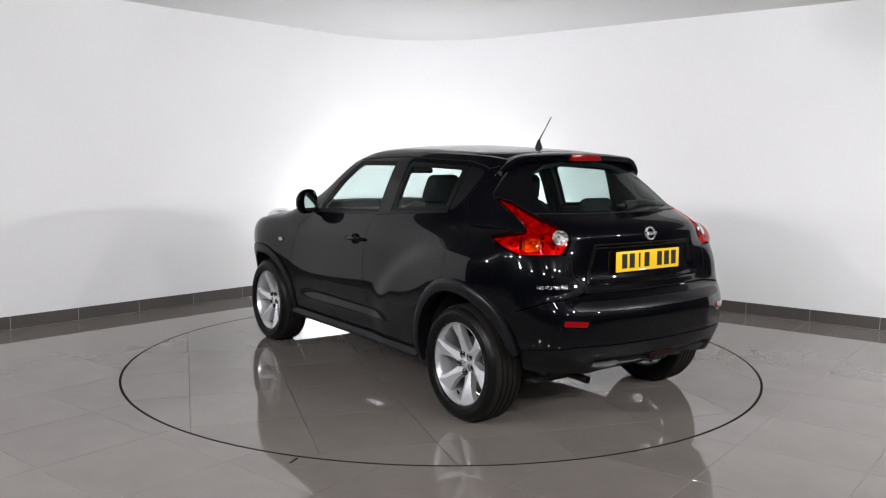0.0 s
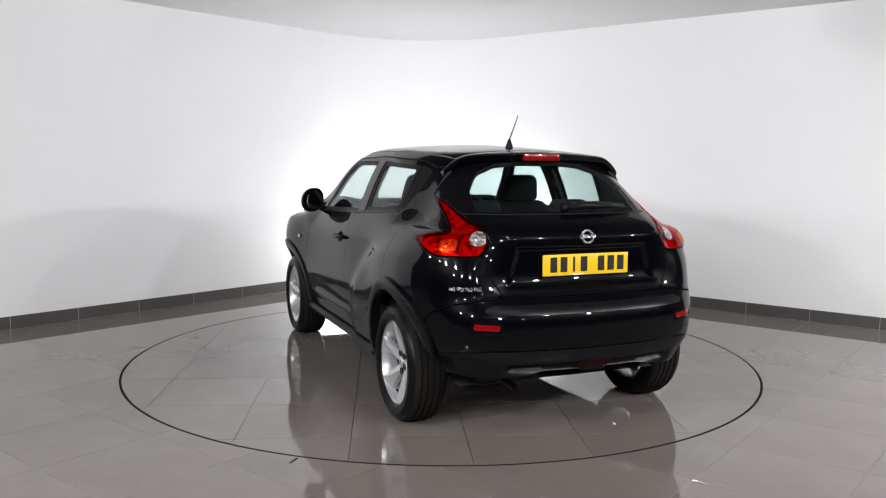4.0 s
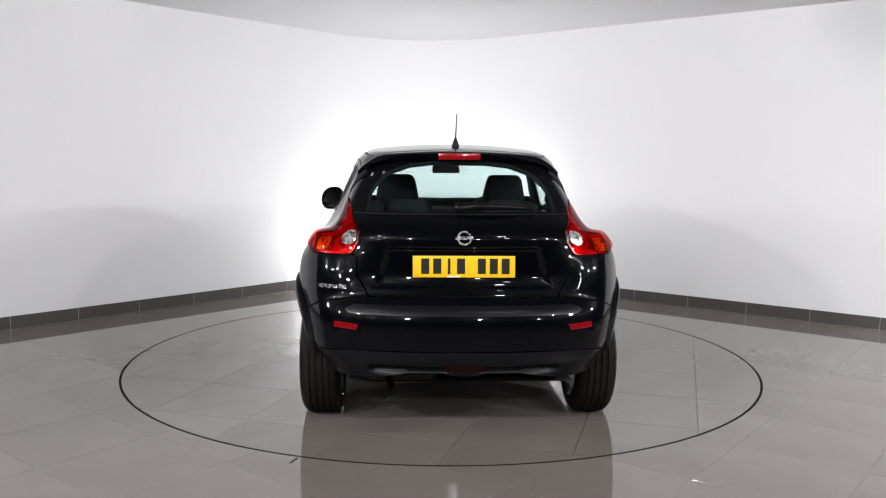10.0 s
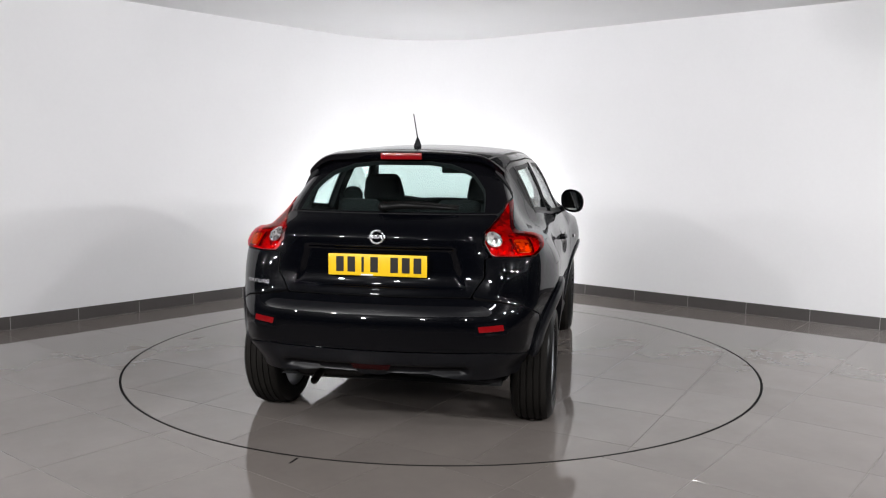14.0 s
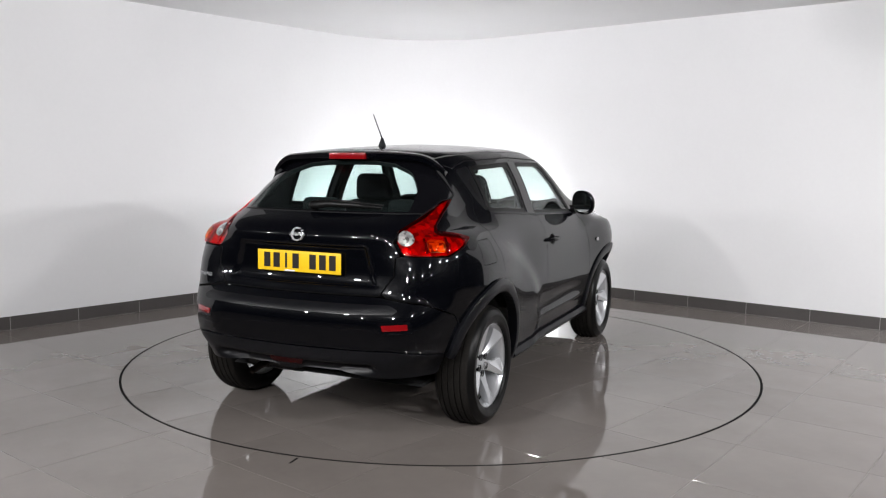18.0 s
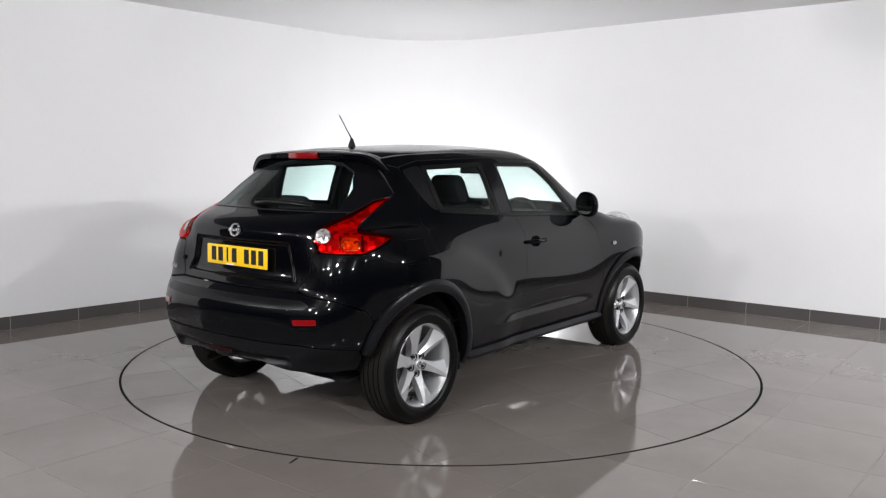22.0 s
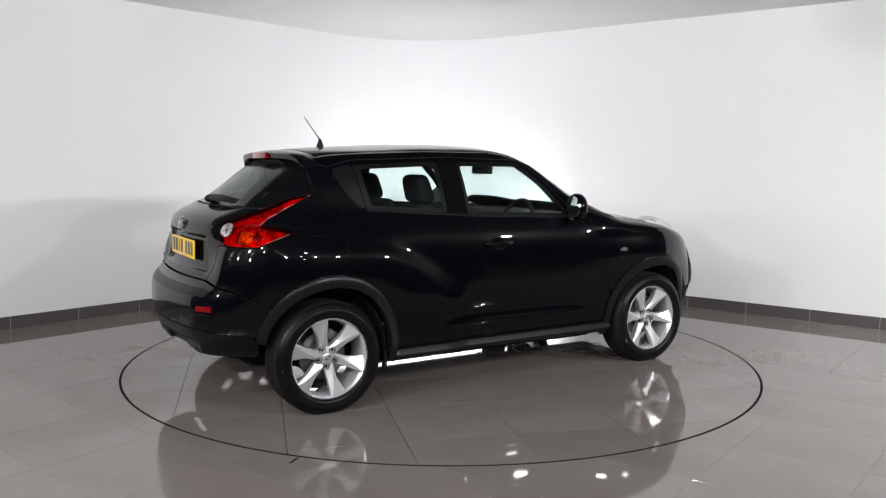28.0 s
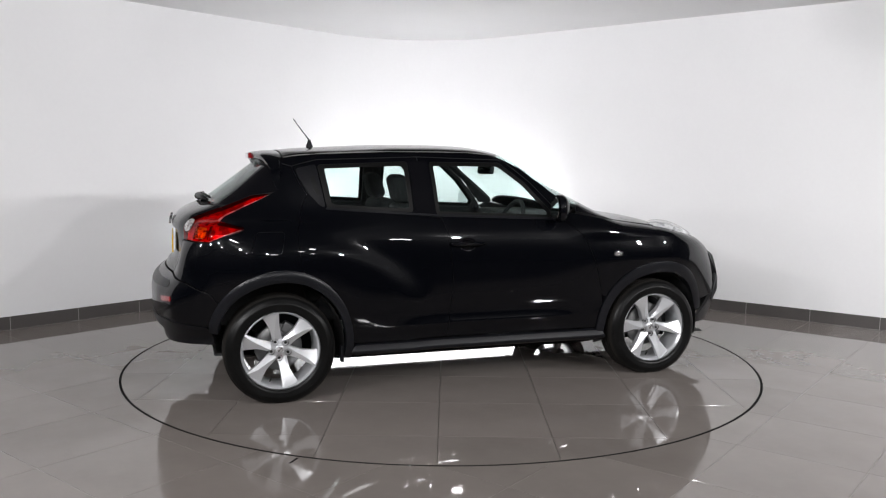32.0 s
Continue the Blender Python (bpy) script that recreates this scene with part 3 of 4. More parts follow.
    gate = panel("tailgate", both([(-1.645, 1.163), (-1.75, 1.121), (-1.840, 1.081), (-1.872, 1.03), (-1.842, 0.962), (-1.866, 0.952), (-1.876, 0.86), (-1.945, 0.763)]), car, [M_PAINT, M_INNER], step=0.016, shape=dent, label="gloss black tailgate")
    hole = both([(-1.735, 1.178), (-1.60, 1.29), (-1.545, 1.385), (-1.62, 1.425), (-1.85, 1.440)])
    panel("tailgate_frame", both([(-1.64, 1.168), (-1.47, 1.228), (-1.285, 1.247), (-1.272, 1.36), (-1.255, 1.43), (-1.75, 1.458)]), gate, [M_GLOSS, M_INNER], step=0.025, offset=-0.004, depth=0.03, holes=[hole], label="black glazed surround of the rear window")
    panel("rear_window", hole, gate, M_GLASS_R, gap=-0.006, depth=0.004, offset=-0.006, label="dark tinted rear window")
    panel("rear_bumper", both([(-1.945, 0.757), (-1.74, 0.722), (-1.60, 0.657), *arc(*REAR_ARCH, 0.41, 0.452, 146, 165, 5), (-1.90, 0.498)]), car, [M_PAINT, M_INNER], step=0.025, label="gloss black rear bumper")
    panel("bumper_step_pad", both([(MID + 0.53, 0.723, 0.01), (MID + 0.57, 0.700, 0.01), (MID + 0.54, 0.680, 0.01), (MID + 0.3, 0.676)]), car, [M_PAD, M_TRIM], step=0.02, gap=0, offset=0.002, depth=0.003, label="matt black scuff pad on the bumper step")
    panel("bumper_skirt", both([(-1.90, 0.494), (-1.640, 0.463), (-1.628, 0.42), (-1.636, 0.342, 0.03), (-1.98, 0.348), (-2.15, 0.366)]), car, [M_PAD, M_TRIM], step=0.02, shape=lambda v: -0.045 * bell((v[:, 1] - 0.388) / 0.022) * ease((np.abs(v[:, 0] - MID) - 0.05) / 0.05) * ease((0.50 - np.abs(v[:, 0] - MID)) / 0.08), label="matt black lower bumper skirt")
    # top
    edge = [(-1.24, 1.4535), (-1.0, 1.476), (-0.5, 1.497), (0.0, 1.496), (0.2, 1.478)]
    y = np.abs(from_chart(edge)[:, 1])
    xs = from_chart(edge)[:, 0]
    roof = [(x, -w) for x, w in zip(xs, y)] + [(0.33, -0.30), (0.345, 0), (0.33, 0.30)] + [(x, w) for x, w in zip(xs[::-1], y[::-1])]
    panel("roof", roof, car, [M_PAINT, M_LINER], step=0.035, chart=from_above, gap=0.003, label="gloss black roof")
    edge = [(0.205, 1.474), (0.35, 1.40), (0.50, 1.285), (0.70, 1.135)]
    q = from_chart(edge)
    screen = [(x, -abs(w)) for x, w, _ in q] + [(0.95, -0.40), (1.0, 0), (0.95, 0.40)] + [(x, abs(w)) for x, w, _ in q[::-1]] + [(0.335, 0.30), (0.352, 0), (0.335, -0.30)]
    panel("windscreen", screen, car, M_GLASS, step=0.035, chart=from_above, depth=0.005, label="green tinted windscreen")
    q = from_chart([(0.70, 1.115), (0.85, 1.08), (1.12, 1.04), (1.36, 1.01), (1.62, 0.98)])
    bonnet = [(x, -abs(w)) for x, w, _ in q] + [(1.86, -0.40), (1.92, 0), (1.86, 0.40)] + [(x, abs(w)) for x, w, _ in q[::-1]] + [(0.955, 0.40), (1.005, 0), (0.955, -0.40)]
    panel("bonnet", bonnet, car, [M_PAINT, M_INNER], step=0.035, chart=from_above, gap=0.003, label="gloss black bonnet")
    nose = [(1.83, 0.49), (1.905, 0.68), (1.81, 0.865), (1.70, 0.94), (2.0, 0.86)]
    nose = nose + [(-2 * MID - q[0], q[1]) for q in reversed(nose)]
    panel("front_bumper", [(1.66, 0.30)] + nose + [(-2 * MID - 1.66, 0.30)], car, [M_PAINT, M_INNER], step=0.035, label="gloss black front bumper")
    for right in (False, True):
        panel("bumper_corner", [(1.84, 0.80), (1.99, 0.80), (2.03, 0.62), (1.97, 0.43), (1.85, 0.45), (1.89, 0.64)], car, [M_TRIM, M_TRIM], step=0.02, gap=0, offset=0.004, depth=0.03, shape=lambda v: 0.020 * ease((v[:, 0] - 1.85) / 0.05) * ease((v[:, 1] - 0.44) / 0.10) * ease((0.81 - v[:, 1]) / 0.05), radius=0.02, right=right, label="matt black plastic bumper corner")
    panel("floor_pan", [(-1.62, -0.62), (-1.62, 0.62), (-0.95, 0.60), (-0.85, 0.64), (0.85, 0.64), (0.95, 0.60), (1.9, 0.55), (1.9, -0.55), (0.95, -0.60), (0.85, -0.64), (-0.85, -0.64), (-0.95, -0.60)], car, M_INNER, step=0.12, chart=lambda v: np.stack([v[:, 0], v[:, 1], 0.195 + 0.06 * ease((-1.0 - v[:, 0]) / 0.6)], 1), depth=0.02, label="dark underbody")


# ---------------------------------------------------------------- wheels
def build_wheel(car, x, side):
    hub = pose(x, side * 0.764, 0.318) @ (pose(0, 0, 0, 0, 0, 0) if side > 0 else pose(0, 0, 0, 0, 0, 180))
    hub = hub @ pose(0, 0, 0, 0, 42 if x < 0 else 53)
    bm = bmesh.new()
    # outward is +y
    tread = [(0.3295 - d, c + w) for c in (-0.052, -0.018, 0.018, 0.052) for w, d in ((-0.0045, 0), (-0.0035, 0.007), (0.0035, 0.007), (0.0045, 0))]
    lathe(bm, [(0.225, -0.10), (0.232, -0.108), (0.27, -0.112), (0.302, -0.104), (0.320, -0.087), (0.3275, -0.068), *tread, (0.3275, 0.068), (0.320, 0.087), (0.302, 0.104), (0.290, 0.108), (0.287, 0.1108), (0.277, 0.1125), (0.274, 0.1115), (0.255, 0.1110), (0.245, 0.108), (0.236, 0.102), (0.230, 0.094)], 72)
    for f in bm.faces:
        c = f.calc_center_median()
        f.material_index = 1 if math.hypot(c.x, c.z) > 0.3135 else 0
    # the tyre flattens where it stands
    back = hub.inverted()
    for v in bm.verts:
        p = hub @ v.co
        if p.z < 0.0015:
            p.z = 0.0015
            v.co = back @ p
    wheel = part("wheel", bmesh_ring(), M_RIM, car, "six-spoke silver alloy wheel", m=hub)
    tyre = sharp(part("tyre", bm, [M_TYRE, M_TREAD], wheel, "black road tyre"), 40)
    spoke = None
    for k in range(6):
        if spoke is None:
            spoke = part("spoke", spoke_mesh(), M_RIM, wheel)
            sharp(spoke, 28)
        else:
            s = new("spoke", spoke.data)
            s.parent = wheel
            s.matrix_basis = pose(0, 0, 0, 0, 60 * k, 0)
    bm = bmesh.new()
    lathe(bm, [(0.0, 0.058), (0.022, 0.058), (0.027, 0.054), (0.028, 0.045)], 28)
    cap = part("centre_cap", bm, M_RIM, wheel, "silver centre cap")
    bm = bmesh.new()
    lathe(bm, [(0.0125, 0.0585), (0.0125, 0.0605), (0.0165, 0.0605), (0.0165, 0.0585)], 24)
    box(bm, -0.02, 0.02, 0.0585, 0.061, -0.004, 0.004)
    part("cap_emblem", bm, M_CHROME, cap, "small chrome emblem", smooth=False)
    nut = None
    for k in range(5):
        a = 2 * math.pi * k / 5 + 0.5
        at = pose(0.052 * math.cos(a), 0, 0.052 * math.sin(a))
        if nut is None:
            bm = bmesh.new()
            lathe(bm, [(0.0, 0.048), (0.008, 0.048), (0.0095, 0.046), (0.0095, 0.026)], 6)
            lathe(bm, [(0.0190, 0.0515), (0.0180, 0.0515), (0.0180, 0.030), (0.0, 0.030)], 18)
            nut = part("wheel_nut", bm, M_NUT, wheel, "dark recessed wheel nut", m=at)
        else:
            s = new("wheel_nut", nut.data)
            s.parent = wheel
            s.matrix_basis = at
    bm = bmesh.new()
    tube(bm, [(0.20, 0.045, 0), (0.178, 0.062, 0)], [0.006, 0.0045], 8)
    part("tyre_valve", bm, M_TYRE, wheel, "black rubber valve stem", m=pose(0, 0, 0, 0, 30))
    bm = bmesh.new()
    lathe(bm, [(0.07, -0.02), (0.14, -0.02), (0.142, -0.024), (0.142, -0.042), (0.07, -0.042)], 48)
    lathe(bm, [(0.0, 0.0), (0.07, 0.0), (0.072, -0.02)], 32)
    part("brake_disc", bm, M_DISCM, wheel, "worn cast iron brake disc")
    bm = bmesh.new()
    box(bm, -0.05, 0.05, -0.075, -0.008, 0.09, 0.155, 0.012)
    part("brake_caliper", bm, M_CALIPER, wheel, m=pose(0, 0, 0, 0, 75 if side > 0 else -75))
    return wheel


def bmesh_ring():
    bm = bmesh.new()
    lathe(bm, [(0.232, 0.100), (0.2375, 0.097), (0.2365, 0.090), (0.224, 0.082), (0.216, 0.060), (0.210, 0.02), (0.205, -0.06), (0.215, -0.09), (0.232, -0.105)], 72)
    lathe(bm, [(0.060, 0.040), (0.066, 0.030), (0.064, -0.02)], 36)
    lathe(bm, [(0.028, 0.046), (0.060, 0.040)], 36)
    return bm


def spoke_mesh():
    """One flat-faced spoke, widening and twisting towards the rim, on the wheel's +x side."""
    bm = bmesh.new()
    rows = []
    for r, z0, z1, h, t in ((0.048, -0.031, 0.031, 0.046, 0.05), (0.085, -0.030, 0.027, 0.055, 0.055), (0.13, -0.031, 0.028, 0.069, 0.055), (0.18, -0.046, 0.034, 0.083, 0.05), (0.225, -0.064, 0.041, 0.092, 0.04)):
        f = 0.15 + 0.75 * (r - 0.048) / 0.177
        zc = z0 + f * (z1 - z0)
        rows.append([bm.verts.new(q) for q in ((r, h - t, z0), (r, h - 0.004 - 0.024 * f, z0), (r, h, zc), (r, h - 0.002 - 0.016 * (1 - f), z1 - 0.002), (r, h - 0.026, z1), (r, h - t, z1 - 0.006))])
    for a, b in zip(rows, rows[1:]):
        for k in range(5):
            bm.faces.new((a[k], b[k], b[k + 1], a[k + 1]))
    bm.faces.new(rows[0])
    bm.faces.new(list(reversed(rows[-1])))
    bmesh.ops.recalc_face_normals(bm, faces=bm.faces)
    return bm


# ---------------------------------------------------------------- fittings on the body
def build_spoiler(car):
    bm = bmesh.new()
    rows = []
    for i in range(41):
        s = -1 + 2 * i / 40
        y = 0.572 * s
        drop = 0.026 * s * s + 0.075 * max(0, (abs(s) - 0.72) / 0.28) ** 2
        root_z = float(from_above([(-1.19, abs(y))])[0, 2]) + 0.002
        tip_x, tip_z = -1.345 + 0.055 * s * s + 0.03 * max(0, (abs(s) - 0.7) / 0.3) ** 2, 1.490 - drop
        prof = [(-1.19, root_z), (0.5 * (tip_x - 1.175), 0.5 * (root_z + tip_z) + 0.004), (tip_x + 0.018, tip_z), (tip_x, tip_z - 0.009), (tip_x + 0.010, tip_z - 0.036), (tip_x + 0.028, tip_z - 0.042), (-1.245, tip_z - 0.055), (-1.19, root_z - 0.035)]
        rows.append([bm.verts.new((x, y, z)) for x, z in prof])
    n = len(rows[0])
    for a, b in zip(rows, rows[1:]):
        for k in range(n):
            bm.faces.new((a[k], a[(k + 1) % n], b[(k + 1) % n], b[k]))
    bm.faces.new(rows[0])
    bm.faces.new(rows[-1])
    bmesh.ops.recalc_face_normals(bm, faces=bm.faces)
    spoiler = part("roof_spoiler", bm, M_PAINT, car, "gloss black roof spoiler")
    sharp(spoiler, 40)
    bm = bmesh.new()
    box(bm, -1.356, -1.317, -0.118, 0.118, 1.446, 1.484, 0.005)
    part("brake_light", bm, M_RED, spoiler, "red high-level brake light")
    for right in (False, True):
        panel("spoiler_fin", [(-1.262, 1.425), (-1.345, 1.425), (-1.338, 1.37), (-1.312, 1.31), (-1.280, 1.258), (-1.255, 1.258), (-1.262, 1.34)], spoiler, [M_PAINT, M_INNER], step=0.015, gap=0, offset=0.003, depth=0.02, shape=lambda v: 0.016 * ease((v[:, 1] - 1.26) / 0.16), right=right, label="gloss black fin beside the rear window")
    # aerial
    bm = bmesh.new()
    lathe(bm, [(0.0, 0.05), (0.009, 0.048), (0.012, 0.035), (0.022, 0.010), (0.026, -0.012), (0.0, -0.012)], 20, "z")
    base = part("antenna", bm, M_TRIM, car, "short black roof aerial", m=pose(-0.936, 0, 1.528))
    bm = bmesh.new()
    tube(bm, [(0.003, 0, 0.04), (-0.055, 0, 0.115), (-0.108, 0, 0.187)], [0.0045, 0.0032, 0.0028], 8)
    part("antenna_rod", bm, M_TRIM, base)


def build_headlamps(car):
    for side in (1, -1):
        bm = bmesh.new()
        bmesh.ops.create_uvsphere(bm, u_segments=28, v_segments=16, radius=1)
        for v in bm.verts:
            x, y, z = v.co
            v.co = (0.215 * x, (0.09 - 0.03 * x) * y, 0.052 * z * (1 - 0.3 * x))
        at = pose(1.51, side * 0.655, 0.968, 0, 14, side * -12)
        shell = part("headlamp", bm, M_CLEARLENS, car, "clear teardrop headlamp on the wing top", m=at)
        bm = bmesh.new()
        bmesh.ops.create_uvsphere(bm, u_segments=20, v_segments=12, radius=1)
        for v in bm.verts:
            x, y, z = v.co
            v.co = (0.20 * x, (0.08 - 0.028 * x) * y, 0.042 * z)
        part("headlamp_reflector", bm, M_HEAD, shell, "bright faceted reflector")


def build_mirrors(car):
    for side in (1, -1):
        bm = bmesh.new()
        bmesh.ops.create_uvsphere(bm, u_segments=32, v_segments=20, radius=1)
        for v in bm.verts:
            x, y, z = v.co
            f = lambda t: math.copysign(abs(t) ** 0.88, t)
            x = x if x > -0.25 else -0.25 - 0.02 * (x + 0.25)
            v.co = (0.060 * f(x) * (1 - 0.15 * abs(y)), 0.088 * f(y), 0.088 * f(z) - 0.012 * y * side)
        at = pose(0.535, side * 0.882, 1.143, 0, 0, side * 12)
        shell = part("door_mirror", bm, M_PAINT, car, "gloss black door mirror", m=at)
        bm = bmesh.new()
        ring = [(0.072 * math.copysign(abs(math.cos(a)) ** 0.9, math.cos(a)), 0.070 * math.copysign(abs(math.sin(a)) ** 0.9, math.sin(a))) for a in np.linspace(0, 2 * math.pi, 40, endpoint=False)]
        bm.faces.new([bm.verts.new((-0.0265, y, z - 0.12 * y * side)) for y, z in ring])
        bmesh.ops.recalc_face_normals(bm, faces=bm.faces)
        if bm.faces[:][0].normal.x > 0:
            bmesh.ops.reverse_faces(bm, faces=bm.faces)
        ex = bmesh.ops.extrude_face_region(bm, geom=bm.faces[:])
        for v in ex["geom"]:
            if isinstance(v, bmesh.types.BMVert):
                v.co.x -= 0.003
        part("mirror_glass", bm, M_MIRROR, shell, "silver mirror glass", smooth=False, m=pose(-0.008, 0, 0, 0, 3.0, 12 if side > 0 else 7))
        bm = bmesh.new()
        tube(bm, [(0.0, -side * 0.06, -0.055), (0.0, -side * 0.11, -0.075), (0.005, -side * 0.150, -0.085)], [0.028, 0.024, 0.028], 12)
        part("mirror_foot", bm, M_TRIM, shell)


def build_tail_details(car):
    bm = bmesh.new()
    box(bm, -0.004, 0.004, -0.26, 0.26, -0.0555, 0.0555, 0.003)
    plate = part("number_plate", bm, M_PLATE, car, "yellow number plate with dark bars", m=pose(-1.840, 0, 0.909, 0, 1, 0))
    for k in range(7):
        bm = bmesh.new()
        y = 0.197 - 0.0605 * k - (0.045 if k > 3 else 0)
        w = 0.012 if k == 2 else 0.040
        box(bm, -0.0055, -0.0035, y - w / 2, y + w / 2, -0.036, 0.042)
        part("plate_bar", bm, M_INK, plate, smooth=False)
    bm = bmesh.new()
    box(bm, -0.0055, -0.0035, 0.02, 0.085, -0.0535, -0.046)
    part("dealer_strip", bm, M_WHITE, plate, "small white strip", smooth=False)
    # emblem
    bm = bmesh.new()
    lathe(bm, [(0.032, -0.002), (0.034, -0.008), (0.042, -0.010), (0.044, -0.003), (0.044, 0.004)], 40, "x")
    box(bm, -0.012, 0.002, -0.054, 0.054, -0.011, 0.011, 0.003)
    part("tailgate_emblem", bm, M_EMBLEM, car, "chrome ring and bar emblem", m=pose(-1.846, 0, 1.054, 0, 12, 0) @ Matrix.Diagonal((1.0, 0.86, 0.86, 1.0)))
    for k in range(4):
        u = -1.71 - 0.036 * k
        panel("badge_bar", [(u, 0.793), (u + 0.004, 0.812), (u - 0.026, 0.810), (u - 0.030, 0.791)], car, M_BADGE, step=0.02, gap=0, offset=0.004, depth=0.004, radius=0.002, label="small chrome badge bar")
    # wiper
    bm = bmesh.new()
    lathe(bm, [(0.0, -0.05), (0.022, -0.046), (0.026, -0.03), (0.028, 0.0)], 20, "x")
    wiper = part("rear_wiper", bm, M_WIPER, car, "black rear wiper", m=pose(-1.635, 0.02, 1.197))
    bm = bmesh.new()
    tube(bm, [(-0.04, 0, 0), (-0.038, -0.10, 0.010), (-0.022, -0.25, 0.006), (0.006, -0.40, -0.006)], [0.022, 0.020, 0.016, 0.008], 10)
    part("wiper_arm", bm, M_WIPER, wiper)
    bm = bmesh.new()
    tube(bm, [(-0.018, -0.03, 0.022), (-0.010, -0.2, 0.024), (0.022, -0.40, 0.006)], 0.007, 8)
    part("wiper_blade", bm, M_WIPER, wiper)
    for right in (False, True):
        panel("window_clip", [(-1.675, 1.188), (-1.675, 1.200), (-1.605, 1.204), (-1.605, 1.192)], car, M_ORANGE, step=0.02, gap=0, offset=-0.016, depth=0.004, radius=0.004, right=right, label="small orange clip behind the rear window")
    # exhaust
    bm = bmesh.new()
    tube(bm, [(-1.45, 0.40, 0.275), (-1.68, 0.38, 0.275), (-1.765, 0.37, 0.266)], [0.021, 0.021, 0.021], 16, cap=False)
    tube(bm, [(-1.765, 0.37, 0.266), (-1.68, 0.38, 0.275)], [0.018, 0.018], 16, cap=False)
    part("exhaust_pipe", bm, M_EXH, car, "rusty steel tail pipe")
    bm = bmesh.new()
    box(bm, -1.62, -1.25, 0.12, 0.54, 0.235, 0.34, 0.05)
    part("silencer", bm, M_SILENCER, car, "rust-stained exhaust silencer")
    bm = bmesh.new()
    box(bm, -1.33, -1.20, -0.62, 0.62, 0.20, 0.31, 0.03)
    part("rear_axle", bm, M_CALIPER, car, "dull grey rear axle beam")
    panel("fog_lamp", both([(MID + 0.105, 0.425), (MID + 0.09, 0.395)]), car, M_FOG, step=0.02, offset=0.003, depth=0.004, radius=0.004, label="dark red rear fog lamp")
    for side in (1, -1):
        bm = bmesh.new()
        box(bm, -0.01, 0.01, -0.02, 0.02, -0.05, 0.05, 0.004)
        part("mud_flap", bm, M_TRIM, car, m=pose(-0.875, side * 0.80, 0.265))
        # door handle: cup and bar
        y = float(abs(from_chart([(-0.08, 0.922)])[0, 1]))
        bm = bmesh.new()
        tube(bm, [(-0.19, 0, 0), (-0.17, 0.022, 0.002), (-0.08, 0.032, 0.003), (0.01, 0.022, 0.002), (0.032, 0, 0)], [0.010, 0.012, 0.014, 0.012, 0.010], 12)
        for v in bm.verts:
            v.co.y *= side
        bmesh.ops.recalc_face_normals(bm, faces=bm.faces)
        handle = part("door_handle", bm, M_PAINT, car, "gloss black door handle", m=pose(0, side * y, 0.922))
        # wheel housings
        for cx, r in ((REAR_ARCH[0] - 0.02, 0.385), (FRONT_ARCH[0] - 0.01, 0.385)):
            bm = bmesh.new()
            lathe(bm, [(r, 0.46), (r, 0.79)], 30, "y", start=-0.25, turn=math.pi + (0.0 if cx < 0 else 0.5))
            lathe(bm, [(0.05, 0.46), (r, 0.46)], 30, "y", start=-0.25, turn=math.pi + (0.0 if cx < 0 else 0.5))
            for v in bm.verts:
                v.co.y *= side
            part("wheel_housing", bm, M_INNER, car, m=pose(cx, 0, 0.335))


def cushion(bm, x0, x1, y0, y1, z0, z1, b=0.04, m=None):
    r = bmesh.ops.create_cube(bm, size=1, matrix=Matrix.LocRotScale(((x0 + x1) / 2, (y0 + y1) / 2, (z0 + z1) / 2), None, (x1 - x0, y1 - y0, z1 - z0)))
    vs = r["verts"]
    out = bmesh.ops.bevel(bm, geom=list({e for v in vs for e in v.link_edges}), offset=b, segments=4, affect="EDGES", profile=0.5)
    if m is not None:
        bmesh.ops.transform(bm, matrix=m, verts=list({v for f in out["faces"] for v in f.verts}))


